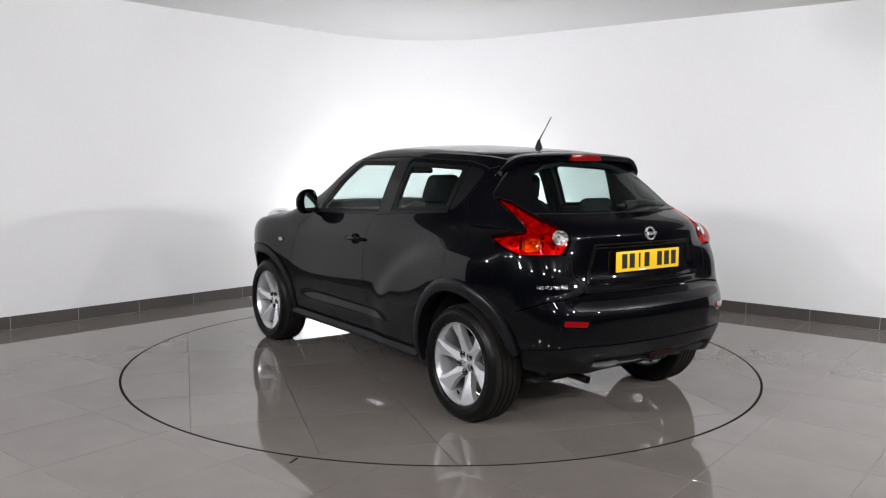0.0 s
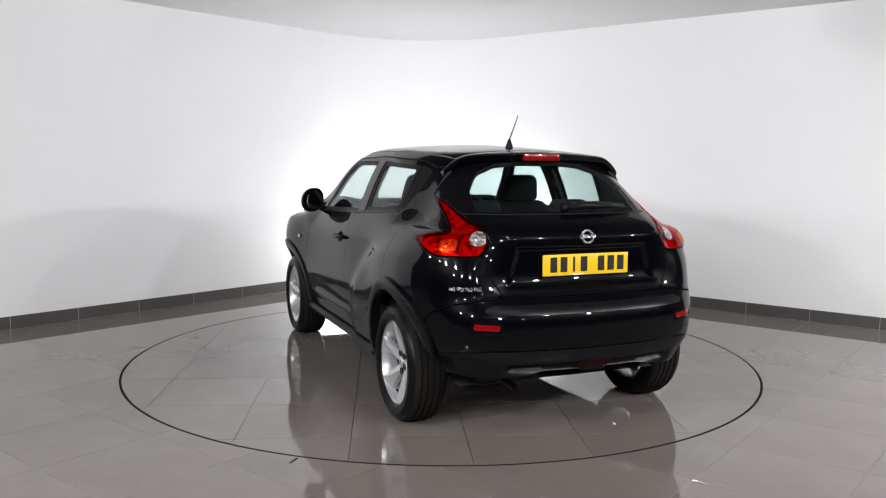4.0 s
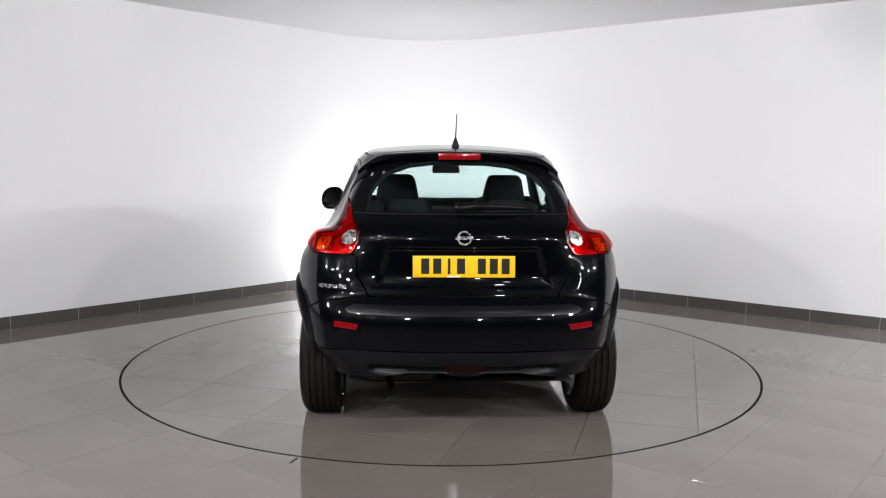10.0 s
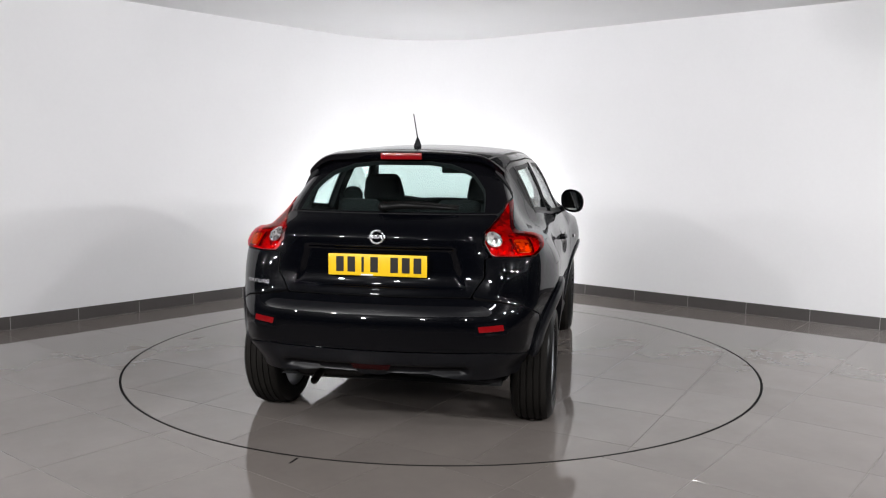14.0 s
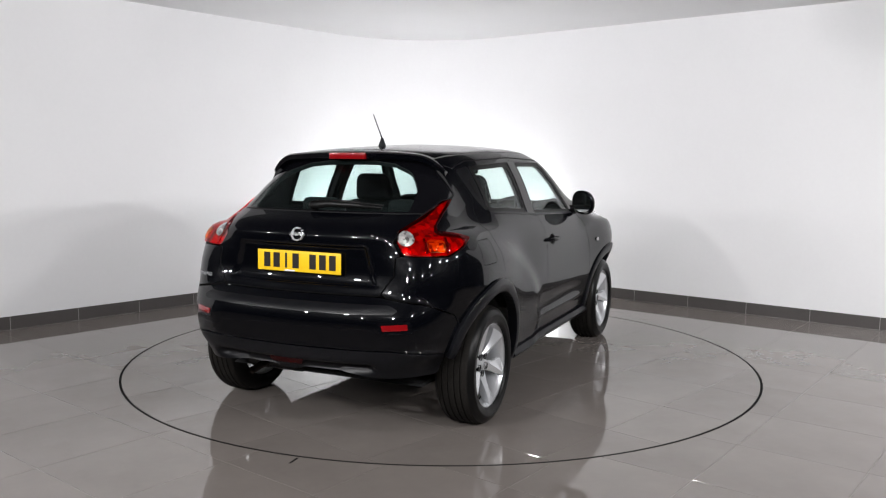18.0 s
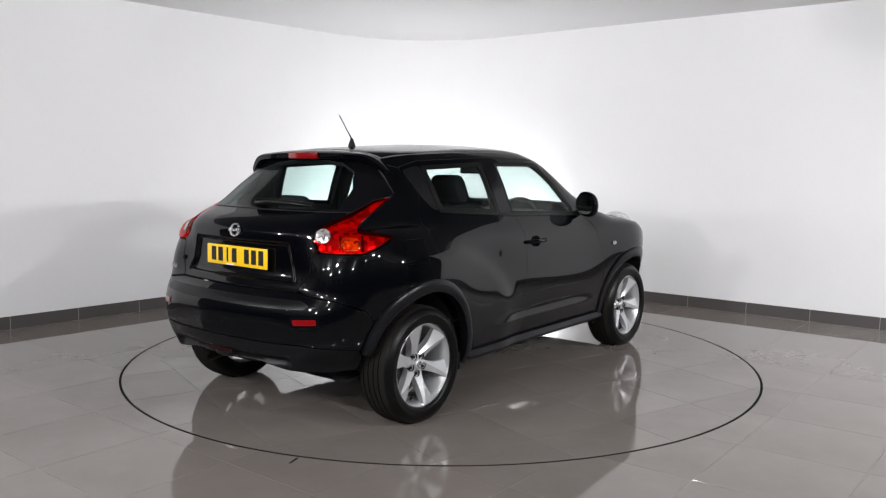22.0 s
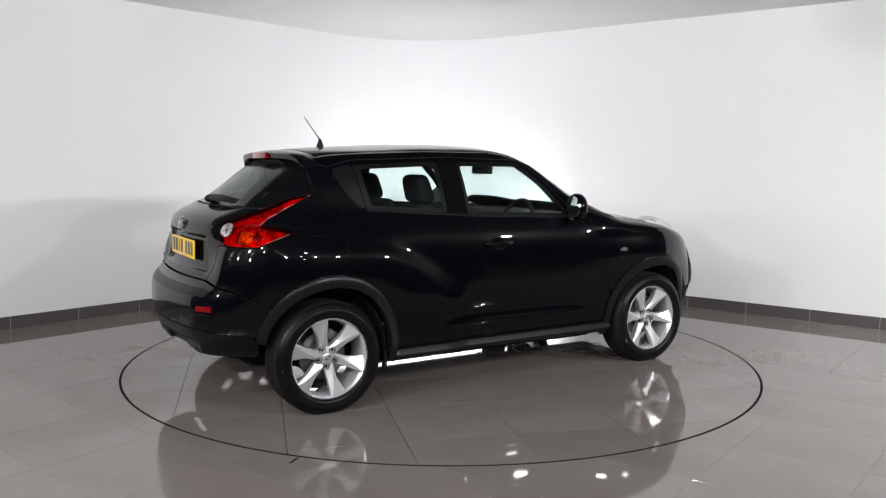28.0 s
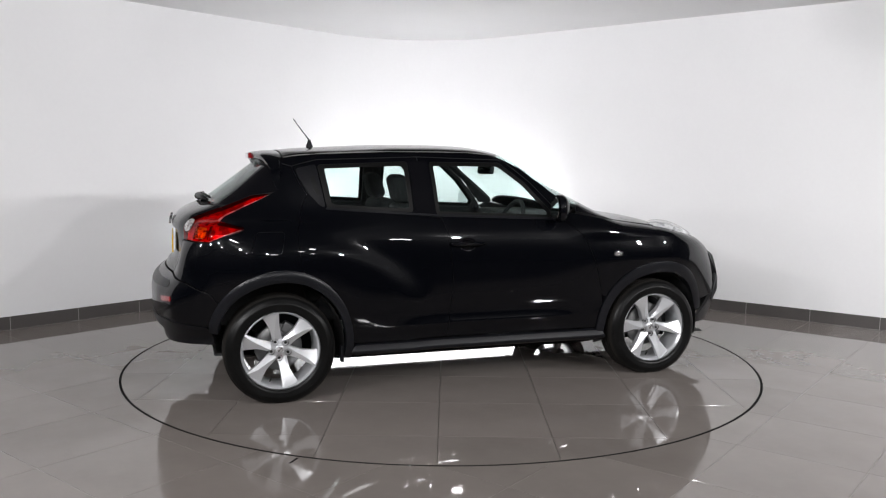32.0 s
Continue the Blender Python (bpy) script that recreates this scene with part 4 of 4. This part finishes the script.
def build_cabin(car):
    for y in (0.36, -0.36):
        bm = bmesh.new()
        cushion(bm, -0.28, 0.27, -0.25, 0.25, 0.45, 0.62, 0.05)
        seat = part("front_seat", bm, M_CLOTH, car, "black cloth front seat", m=pose(0, y, 0))
        bm = bmesh.new()
        cushion(bm, -0.07, 0.07, -0.24, 0.24, 0.0, 0.60, 0.055)
        part("backrest", bm, M_CLOTH, seat, m=pose(-0.22, 0, 0.58, 0, -14, 0))
        bm = bmesh.new()
        cushion(bm, -0.05, 0.05, -0.135, 0.135, 0.0, 0.19, 0.045)
        for v in bm.verts:
            v.co.y *= 1.12 - 1.5 * v.co.z
            v.co.x -= 0.10 * v.co.z
        rest = part("headrest", bm, M_CLOTH, seat, "black cloth headrest", m=pose(-0.375, 0, 1.165, 0, -10, 0))
        bm = bmesh.new()
        for d in (-0.06, 0.06):
            tube(bm, [(0, d, -0.06), (0, d, 0.03)], 0.006, 8)
        part("headrest_stalk", bm, M_NUT, rest)
        bm = bmesh.new()
        cushion(bm, -0.06, 0.06, -0.27, 0.27, 0.0, 0.55, 0.05)
        back = part("rear_seat_back", bm, M_CLOTH, car, "black cloth rear seat back", m=pose(-0.98, y * 0.83, 0.55, 0, -16, 0))
        bm = bmesh.new()
        cushion(bm, -0.045, 0.045, -0.13, 0.13, 0.0, 0.15, 0.045)
        part("headrest", bm, M_CLOTH, back, m=pose(0.0, 0, 0.54))
    bm = bmesh.new()
    cushion(bm, -0.98, -0.50, -0.58, 0.58, 0.42, 0.60, 0.05)
    part("rear_seat_base", bm, M_CLOTH, car)
    bm = bmesh.new()
    cushion(bm, 0.52, 1.02, -0.70, 0.70, 0.62, 1.065, 0.07)
    cushion(bm, 0.50, 0.72, -0.54, -0.20, 0.90, 1.06, 0.05)
    part("dashboard", bm, M_INNER, car, "dark grey dashboard")
    bm = bmesh.new()
    path = [(0, 0.18 * math.cos(a), 0.18 * math.sin(a)) for a in np.linspace(0, 2 * math.pi, 41)]
    tube(bm, path, 0.015, 10, cap=False)
    for a in (0.15, math.pi - 0.15, -math.pi / 2):
        tube(bm, [(0.02, 0, 0), (0, 0.175 * math.cos(a), 0.175 * math.sin(a))], [0.03, 0.016], 8)
    bmesh.ops.create_uvsphere(bm, u_segments=16, v_segments=10, radius=0.06, matrix=Matrix.LocRotScale((0.02, 0, 0), None, (0.5, 1, 1)))
    part("steering_wheel", bm, M_INNER, car, "black steering wheel", m=pose(0.40, -0.36, 1.0, 0, 24, 0))
    bm = bmesh.new()
    cushion(bm, -0.015, 0.015, -0.105, 0.105, -0.029, 0.029, 0.012)
    tube(bm, [(0.01, 0, 0.02), (0.06, 0, 0.09)], 0.012, 8)
    mir = part("rear_view_mirror", bm, M_INNER, car, "black interior mirror", m=pose(0.36, 0, 1.375, 0, 8, 8))
    bm = bmesh.new()
    box(bm, -0.0175, -0.015, -0.095, 0.095, -0.022, 0.022)
    part("mirror_glass", bm, M_MIRROR, mir, smooth=False)
    bm = bmesh.new()
    cushion(bm, -1.62, -1.05, -0.56, 0.56, 0.93, 0.95, 0.008)
    part("parcel_shelf", bm, M_INNER, car, "dark parcel shelf")
    for side in (1, -1):
        bm = bmesh.new()
        tube(bm, [(-0.36, side * 0.66, 1.33), (-0.37, side * 0.685, 1.1), (-0.35, side * 0.68, 0.7)], 0.012, 6)
        part("seat_belt", bm, M_CLOTH, car)


CAR_OFFSET = Vector((-0.0396, -0.0357, 0))
CAR = thing("car", Matrix.Identity(4), "gloss black compact crossover car standing on a turntable", "car")
build_body(CAR)
build_spoiler(CAR)
build_headlamps(CAR)
build_mirrors(CAR)
build_tail_details(CAR)
for wx in (-1.250, 1.275):
    for ws in (1, -1):
        build_wheel(CAR, wx, ws)
build_cabin(CAR)


# ---------------------------------------------------------------- the room
def prism(name, corners, z0, z1, mat, label="", category="", parent=None):
    bm = bmesh.new()
    lo = [bm.verts.new((*c[:2], z0)) for c in corners]
    hi = [bm.verts.new((*c[:2], z1)) for c in corners]
    n = len(lo)
    bm.faces.new(lo)
    bm.faces.new(hi)
    for i in range(n):
        bm.faces.new((lo[i], lo[(i + 1) % n], hi[(i + 1) % n], hi[i]))
    bmesh.ops.recalc_face_normals(bm, faces=bm.faces)
    ob = part(name, bm, mat, parent, smooth=False)
    if label:
        tagged(ob, label, category, kind="structure")
    return ob


OUT_L = Vector((-0.74412, 0.66805, 0))
OUT_R = Vector((0.61854, 0.78576, 0))
END_L, END_R = CORNER + ALONG_L * LEN_L, CORNER + ALONG_R * LEN_R
HALL_END_L, HALL_END_R = CORNER + ALONG_L * HALL_L, CORNER + ALONG_R * HALL_R
FAR = HALL_END_L + ALONG_R * HALL_R
COVE = 1.25  # how far from the corner the walls begin to curve
WALL_L, WALL_R = CORNER + ALONG_L * COVE, CORNER + ALONG_R * COVE
BEND_R = COVE / math.tan(math.acos(-ALONG_L.dot(ALONG_R)) / 2)
BEND_AT = WALL_L - OUT_L * BEND_R


def cove_arc(out, n=36):
    """Points along the curved corner, from the one wall to the other, moved outwards."""
    a0, a1 = math.atan2(OUT_L.y, OUT_L.x), math.atan2(OUT_R.y, OUT_R.x)
    return [BEND_AT + Vector((math.cos(a0 + (a1 - a0) * k / n), math.sin(a0 + (a1 - a0) * k / n), 0)) * (BEND_R + out) for k in range(n + 1)]


prism("wall_left", [WALL_L, END_L, END_L + OUT_L * 0.2, WALL_L + OUT_L * 0.2], -0.05, CEILING, M_WALL, "plain white painted studio wall", "wall")
prism("wall_right", [WALL_R, END_R, END_R + OUT_R * 0.2, WALL_R + OUT_R * 0.2], -0.05, CEILING, M_WALL, "plain white painted studio wall", "wall")
cove = prism("wall_corner", cove_arc(0) + list(reversed(cove_arc(0.2))), -0.05, CEILING, M_WALL, "rounded white corner where the studio walls meet", "wall")
cove.data.polygons.foreach_set("use_smooth", [True] * len(cove.data.polygons))
sharp(cove, 30)
# unseen dark screens, added so the walls' reflection in the car ends here
prism("curtain_left", [END_L, HALL_END_L, HALL_END_L + OUT_L * 0.2, END_L + OUT_L * 0.2], -0.05, CEILING, M_DARK, "unseen dark screen added beyond the white wall", "curtain")
prism("curtain_right", [END_R, HALL_END_R, HALL_END_R + OUT_R * 0.2, END_R + OUT_R * 0.2], -0.05, CEILING, M_DARK, "unseen dark screen added beyond the white wall", "curtain")
prism("wall_back_a", [HALL_END_L, FAR, FAR + ALONG_L * 0.2, HALL_END_L + ALONG_L * 0.2], -0.05, CEILING, M_DARK, "unlit charcoal wall", "wall")
prism("wall_back_b", [HALL_END_R, FAR, FAR + ALONG_R * 0.2, HALL_END_R + ALONG_R * 0.2], -0.05, CEILING, M_DARK, "unlit charcoal wall", "wall")
ROOM = [CORNER + OUT_L * 0.2 + OUT_R * 0.2, HALL_END_L + OUT_L * 0.2, FAR - (CORNER - FAR).normalized() * 0.3, HALL_END_R + OUT_R * 0.2]
EDGE = 0.8  # the white ceiling ends and the hall's dark one begins
EDGE_L = ROOM[0].lerp(ROOM[1], (ROOM[0].y - EDGE) / (ROOM[0].y - ROOM[1].y))
EDGE_R = ROOM[0].lerp(ROOM[3], (ROOM[0].y - EDGE) / (ROOM[0].y - ROOM[3].y))
prism("ceiling", [ROOM[0], EDGE_L, EDGE_R], CEILING, CEILING + 0.15, M_CEIL, "flat white painted ceiling", "ceiling")
prism("ceiling_hall", [EDGE_L, ROOM[1], ROOM[2], ROOM[3], EDGE_R], CEILING, CEILING + 0.15, M_CEILD, "flat dark grey painted ceiling of the hall", "ceiling")
FLOOR = prism("floor", ROOM, -0.2, -0.0011, M_GROUT, "polished taupe grey porcelain tile floor", "floor")
RADIUS = 2.230
DISC_AT = Vector((-0.0058, 0, 0))
TILE = 0.607


def tile_mesh(name, loops_xy, mat, cut=None, keep_in=True):
    """A tile with a chamfered edge from its outline; where a circle cuts it, the part inside or outside stays."""
    me = bpy.data.meshes.new(name)
    if cut is None:
        out = np.array(loops_xy, float)
        c = out.mean(0)
        low, top = [(*p, -0.0045) for p in out], [(*(p - np.sign(p - c) * 0.0002), 0.0) for p in out]
        mid = [(*p, -0.0004) for p in out]
        verts = low + mid + top
        faces = [(8, 9, 10, 11)] + [(i, (i + 1) % 4, 4 + (i + 1) % 4, 4 + i) for i in range(4)] + [(4 + i, 4 + (i + 1) % 4, 8 + (i + 1) % 4, 8 + i) for i in range(4)]
        me.from_pydata(verts, [], faces)
    else:
        from mathutils.geometry import delaunay_2d_cdt
        (cx, cy), r = cut
        ring = [(cx + r * math.cos(a), cy + r * math.sin(a)) for a in np.linspace(0, 2 * math.pi, 240, endpoint=False)]
        verts = [Vector(p) for p in loops_xy] + [Vector(p) for p in ring]
        edges = [(i, (i + 1) % 4) for i in range(4)] + [(4 + i, 4 + (i + 1) % 240) for i in range(240)]
        v, _, f, *_ = delaunay_2d_cdt(verts, edges, [], 0, 1e-6)
        v = np.array([tuple(p) for p in v])
        cen = np.array([v[list(t)].mean(0) for t in f])
        ok = inside(np.array(loops_xy), cen) & (inside(np.array(ring), cen) == keep_in)
        f = [tuple(t) for t, k in zip(f, ok) if k]
        if not f:
            return None
        used = sorted({i for t in f for i in t})
        idx = {k: i for i, k in enumerate(used)}
        tri = []
        for t in f:
            a, b, c = (v[i] for i in t)
            tri.append(tuple(idx[i] for i in (t if (b[0] - a[0]) * (c[1] - a[1]) - (b[1] - a[1]) * (c[0] - a[0]) > 0 else t[::-1])))
        cnt = {(t[i], t[(i + 1) % 3]) for t in tri for i in range(3)}
        n = len(used)
        sides = [(b, a, a + n, b + n) for a, b in cnt if (b, a) not in cnt]
        me.from_pydata([(*v[k], 0.0) for k in used] + [(*v[k], -0.012) for k in used], [], tri + sides)
    me.materials.append(mat)
    me.update()
    return me


# ---------------------------------------------------------------- lamps
def build_spotlight(x, y, watts, aim):
    eye = Vector((x, y, CEILING - 0.16))
    head = look(eye, aim)
    ob = thing("ceiling_spotlight", pose(x, y, CEILING), "white cylindrical spotlight turned on its ceiling bracket", "ceiling lamp", "ceiling spotlights")
    rel = pose(x, y, CEILING).inverted()
    bm = bmesh.new()
    lathe(bm, [(0.0, 0.0), (0.05, 0.0), (0.05, -0.018), (0.012, -0.022), (0.012, -0.10)], 24, "z")
    part("bracket", bm, M_WHITEMETAL, ob)
    bm = bmesh.new()
    lathe(bm, [(0.0, 0.13), (0.080, 0.125), (0.090, 0.11), (0.090, -0.012), (0.084, -0.012), (0.084, 0.004), (0.0, 0.004)], 28, "z")
    part("housing", bm, M_WHITEMETAL, ob, m=rel @ head)
    area_lamp("spotlight_beam", head, watts, 0.16, spread=110 if aim == AIM_F else 180)


for sx, sy, sw, aim in SPOTS:
    build_spotlight(sx, sy, sw, aim)

FLOOD = thing("light_box", pose(-0.10, 3.10, 0), "waist-high glowing white light box across the wall corner", "light box")
bm = bmesh.new()
box(bm, -1.24, 1.26, -0.14, 0.14, 0.0, 0.86, 0.02)
part("casing", bm, M_WHITEMETAL, FLOOD)
bm = bmesh.new()
box(bm, -1.23, 1.25, -0.152, -0.142, 0.015, 0.84, 0.004)
part("front_diffuser", bm, M_LED, FLOOD, "glowing white front panel")
bm = bmesh.new()
box(bm, -1.21, 1.23, -0.12, 0.12, 0.862, 0.872, 0.004)
part("top_diffuser", bm, M_LEDTOP, FLOOD, "bright glowing white top panel")
bm = bmesh.new()
box(bm, -1.252, -1.242, -0.12, 0.12, 0.02, 0.84, 0.004)
part("end_diffuser", bm, M_LEDEND, FLOOD, "bright glowing white end panel")

bm = bmesh.new()
box(bm, 1.262, 1.272, -0.12, 0.12, 0.02, 0.84, 0.004)
part("end_diffuser", bm, M_LEDEND, FLOOD, "bright glowing white end panel")

# ---------------------------------------------------------------- skirting and tiles
for nm, a, d, o, length in (("baseboard_left", CORNER, ALONG_L, OUT_L, LEN_L), ("baseboard_right", CORNER, ALONG_R, OUT_R, LEN_R)):
    board = prism(nm, [a + d * COVE - o * 0.0105, a + d * length - o * 0.0105, a + d * length, a + d * COVE], 0.0, 0.108, M_JOINT, "dark grey tiled skirting along the wall", "skirting")
    start, pitch = (0.275, 0.573) if nm.endswith("left") else (0.160, 0.578)
    k = 0
    while start + pitch * k < length - 0.05 and k < 16:
        s0, s1 = max(COVE, start + pitch * k), min(length, start + pitch * (k + 1))
        k += 1
        if s1 < COVE + 0.05:
            continue
        prism("skirting_tile", [a + d * (s0 + 0.0025) - o * 0.012, a + d * (s1 - 0.0025) - o * 0.012, a + d * (s1 - 0.0025) - o * 0.003, a + d * (s0 + 0.0025) - o * 0.003], 0.002, 0.112, M_SKIRT, parent=board)
prism("baseboard_corner", cove_arc(-0.012) + list(reversed(cove_arc(0.0))), 0.001, 0.112, M_SKIRT, "dark grey skirting bent round the corner", "skirting")

grid_a, grid_b = ALONG_R.normalized(), Vector((-0.61854, -0.78576, 0))
g = 0.0013
square = [(g, g), (TILE - g, g), (TILE - g, TILE - g), (g, TILE - g)]
full = tile_mesh("floor_tile", square, M_TILE)
turn = Matrix(((grid_a.x, -grid_b.x, 0, 0), (grid_a.y, -grid_b.y, 0, 0), (0, 0, 1, 0), (0, 0, 0, 1)))
places = []
for i in range(-16, 22):
    for j in range(-22, 2):
        o = CORNER + grid_a * (5.39 + TILE * (i - 9)) + grid_b * (0.12 - TILE * (j + 1))
        c = o + (grid_a - grid_b) * (TILE / 2)
        rel = c - CORNER
        if rel.dot(OUT_L) > 0.2 or rel.dot(OUT_R) > 0.2 or c.y < -9.5 or abs(c.x) > 7.5:
            continue
        places.append(((c - DISC_AT).length, o, c))
places.sort(key=lambda q: q[0])
rest_v, rest_f = [], []
made = 0
for dist, o, c in places:
    m = Matrix.Translation(o) @ turn
    if dist < RADIUS - 0.44:
        continue
    if dist < RADIUS + 0.46:
        loc = m.inverted() @ DISC_AT
        me = tile_mesh("floor_tile", square, M_TILE, ((loc.x, loc.y), RADIUS + 0.008), False)
        if me is None:
            continue
    else:
        me = full
    if made < 300:
        ob = new("floor_tile", me)
        ob.parent = FLOOR
        ob.matrix_basis = m
        made += 1
    else:
        b = len(rest_v)
        rest_v += [tuple(m @ v.co) for v in me.vertices]
        rest_f += [tuple(b + i for i in p.vertices) for p in me.polygons]
if rest_v:
    me = bpy.data.meshes.new("far_floor_tiles")
    me.from_pydata(rest_v, [], rest_f)
    me.materials.append(M_TILE)
    ob = tagged(new("far_floor_tiles", me), kind="stuff")
    ob.parent = FLOOR

TURNTABLE = thing("turntable", Matrix.Translation(DISC_AT), "round tiled turntable set flush in the floor", "turntable")
bm = bmesh.new()
lathe(bm, [(0.0, -0.0011), (RADIUS - 0.009, -0.0011), (RADIUS - 0.009, -0.10)], 160, "z")
part("disc", bm, M_GROUT, TURNTABLE, "grout bed of the turntable")
bm = bmesh.new()
lathe(bm, [(RADIUS - 0.0082, -0.02), (RADIUS - 0.0082, -0.0003), (RADIUS + 0.0078, -0.0003), (RADIUS + 0.0078, -0.02)], 160, "z")
part("edge_band", bm, M_STEEL, TURNTABLE, "dark steel edge band")
dv = Vector((math.cos(radians(161.4)), math.sin(radians(161.4)), 0))
dn = Vector((-dv.y, dv.x, 0))
TILE_D = 0.602
square = [(g, g), (TILE_D - g, g), (TILE_D - g, TILE_D - g), (g, TILE_D - g)]
fullt = tile_mesh("turntable_tile", square, M_DISC)
for i in range(-5, 5):
    for j in range(-5, 5):
        o = dv * (TILE_D * i) + dn * (0.006 + TILE_D * j)
        m = Matrix(((dv.x, dn.x, 0, o.x), (dv.y, dn.y, 0, o.y), (0, 0, 1, 0), (0, 0, 0, 1)))
        c = o + (dv + dn) * (TILE_D / 2)
        if c.length > RADIUS + 0.43:
            continue
        if c.length < RADIUS - 0.45:
            me = fullt
        else:
            loc = m.inverted() @ Vector((0, 0, 0))
            me = tile_mesh("turntable_tile", square, M_DISC, ((loc.x, loc.y), RADIUS - 0.008), True)
        if me is None:
            continue
        ob = new("turntable_tile", me)
        ob.parent = TURNTABLE
        ob.matrix_basis = m
prism("turntable_notch", [(-0.727, -2.213), (-0.718, -2.217), (-0.693, -2.150), (-0.704, -2.145)], -0.002, 0.0012, M_STEEL, "short dark slot in the floor beside the turntable", "floor slot")


# ---------------------------------------------------------------- what moves
def motions():
    car_rows, disc_rows = [], []
    for k in range(17):
        t = 2.0 * k
        a = 2.20343 - 0.05923 * t + 0.00001 * t * t
        spin = Matrix.Rotation(a, 4, "Z")
        disc_rows.append((t, Matrix.Translation(DISC_AT) @ spin))
        car_rows.append((t, Matrix.Translation(DISC_AT + spin @ CAR_OFFSET) @ spin))
    walk(CAR, car_rows)
    walk(TURNTABLE, disc_rows)


motions()
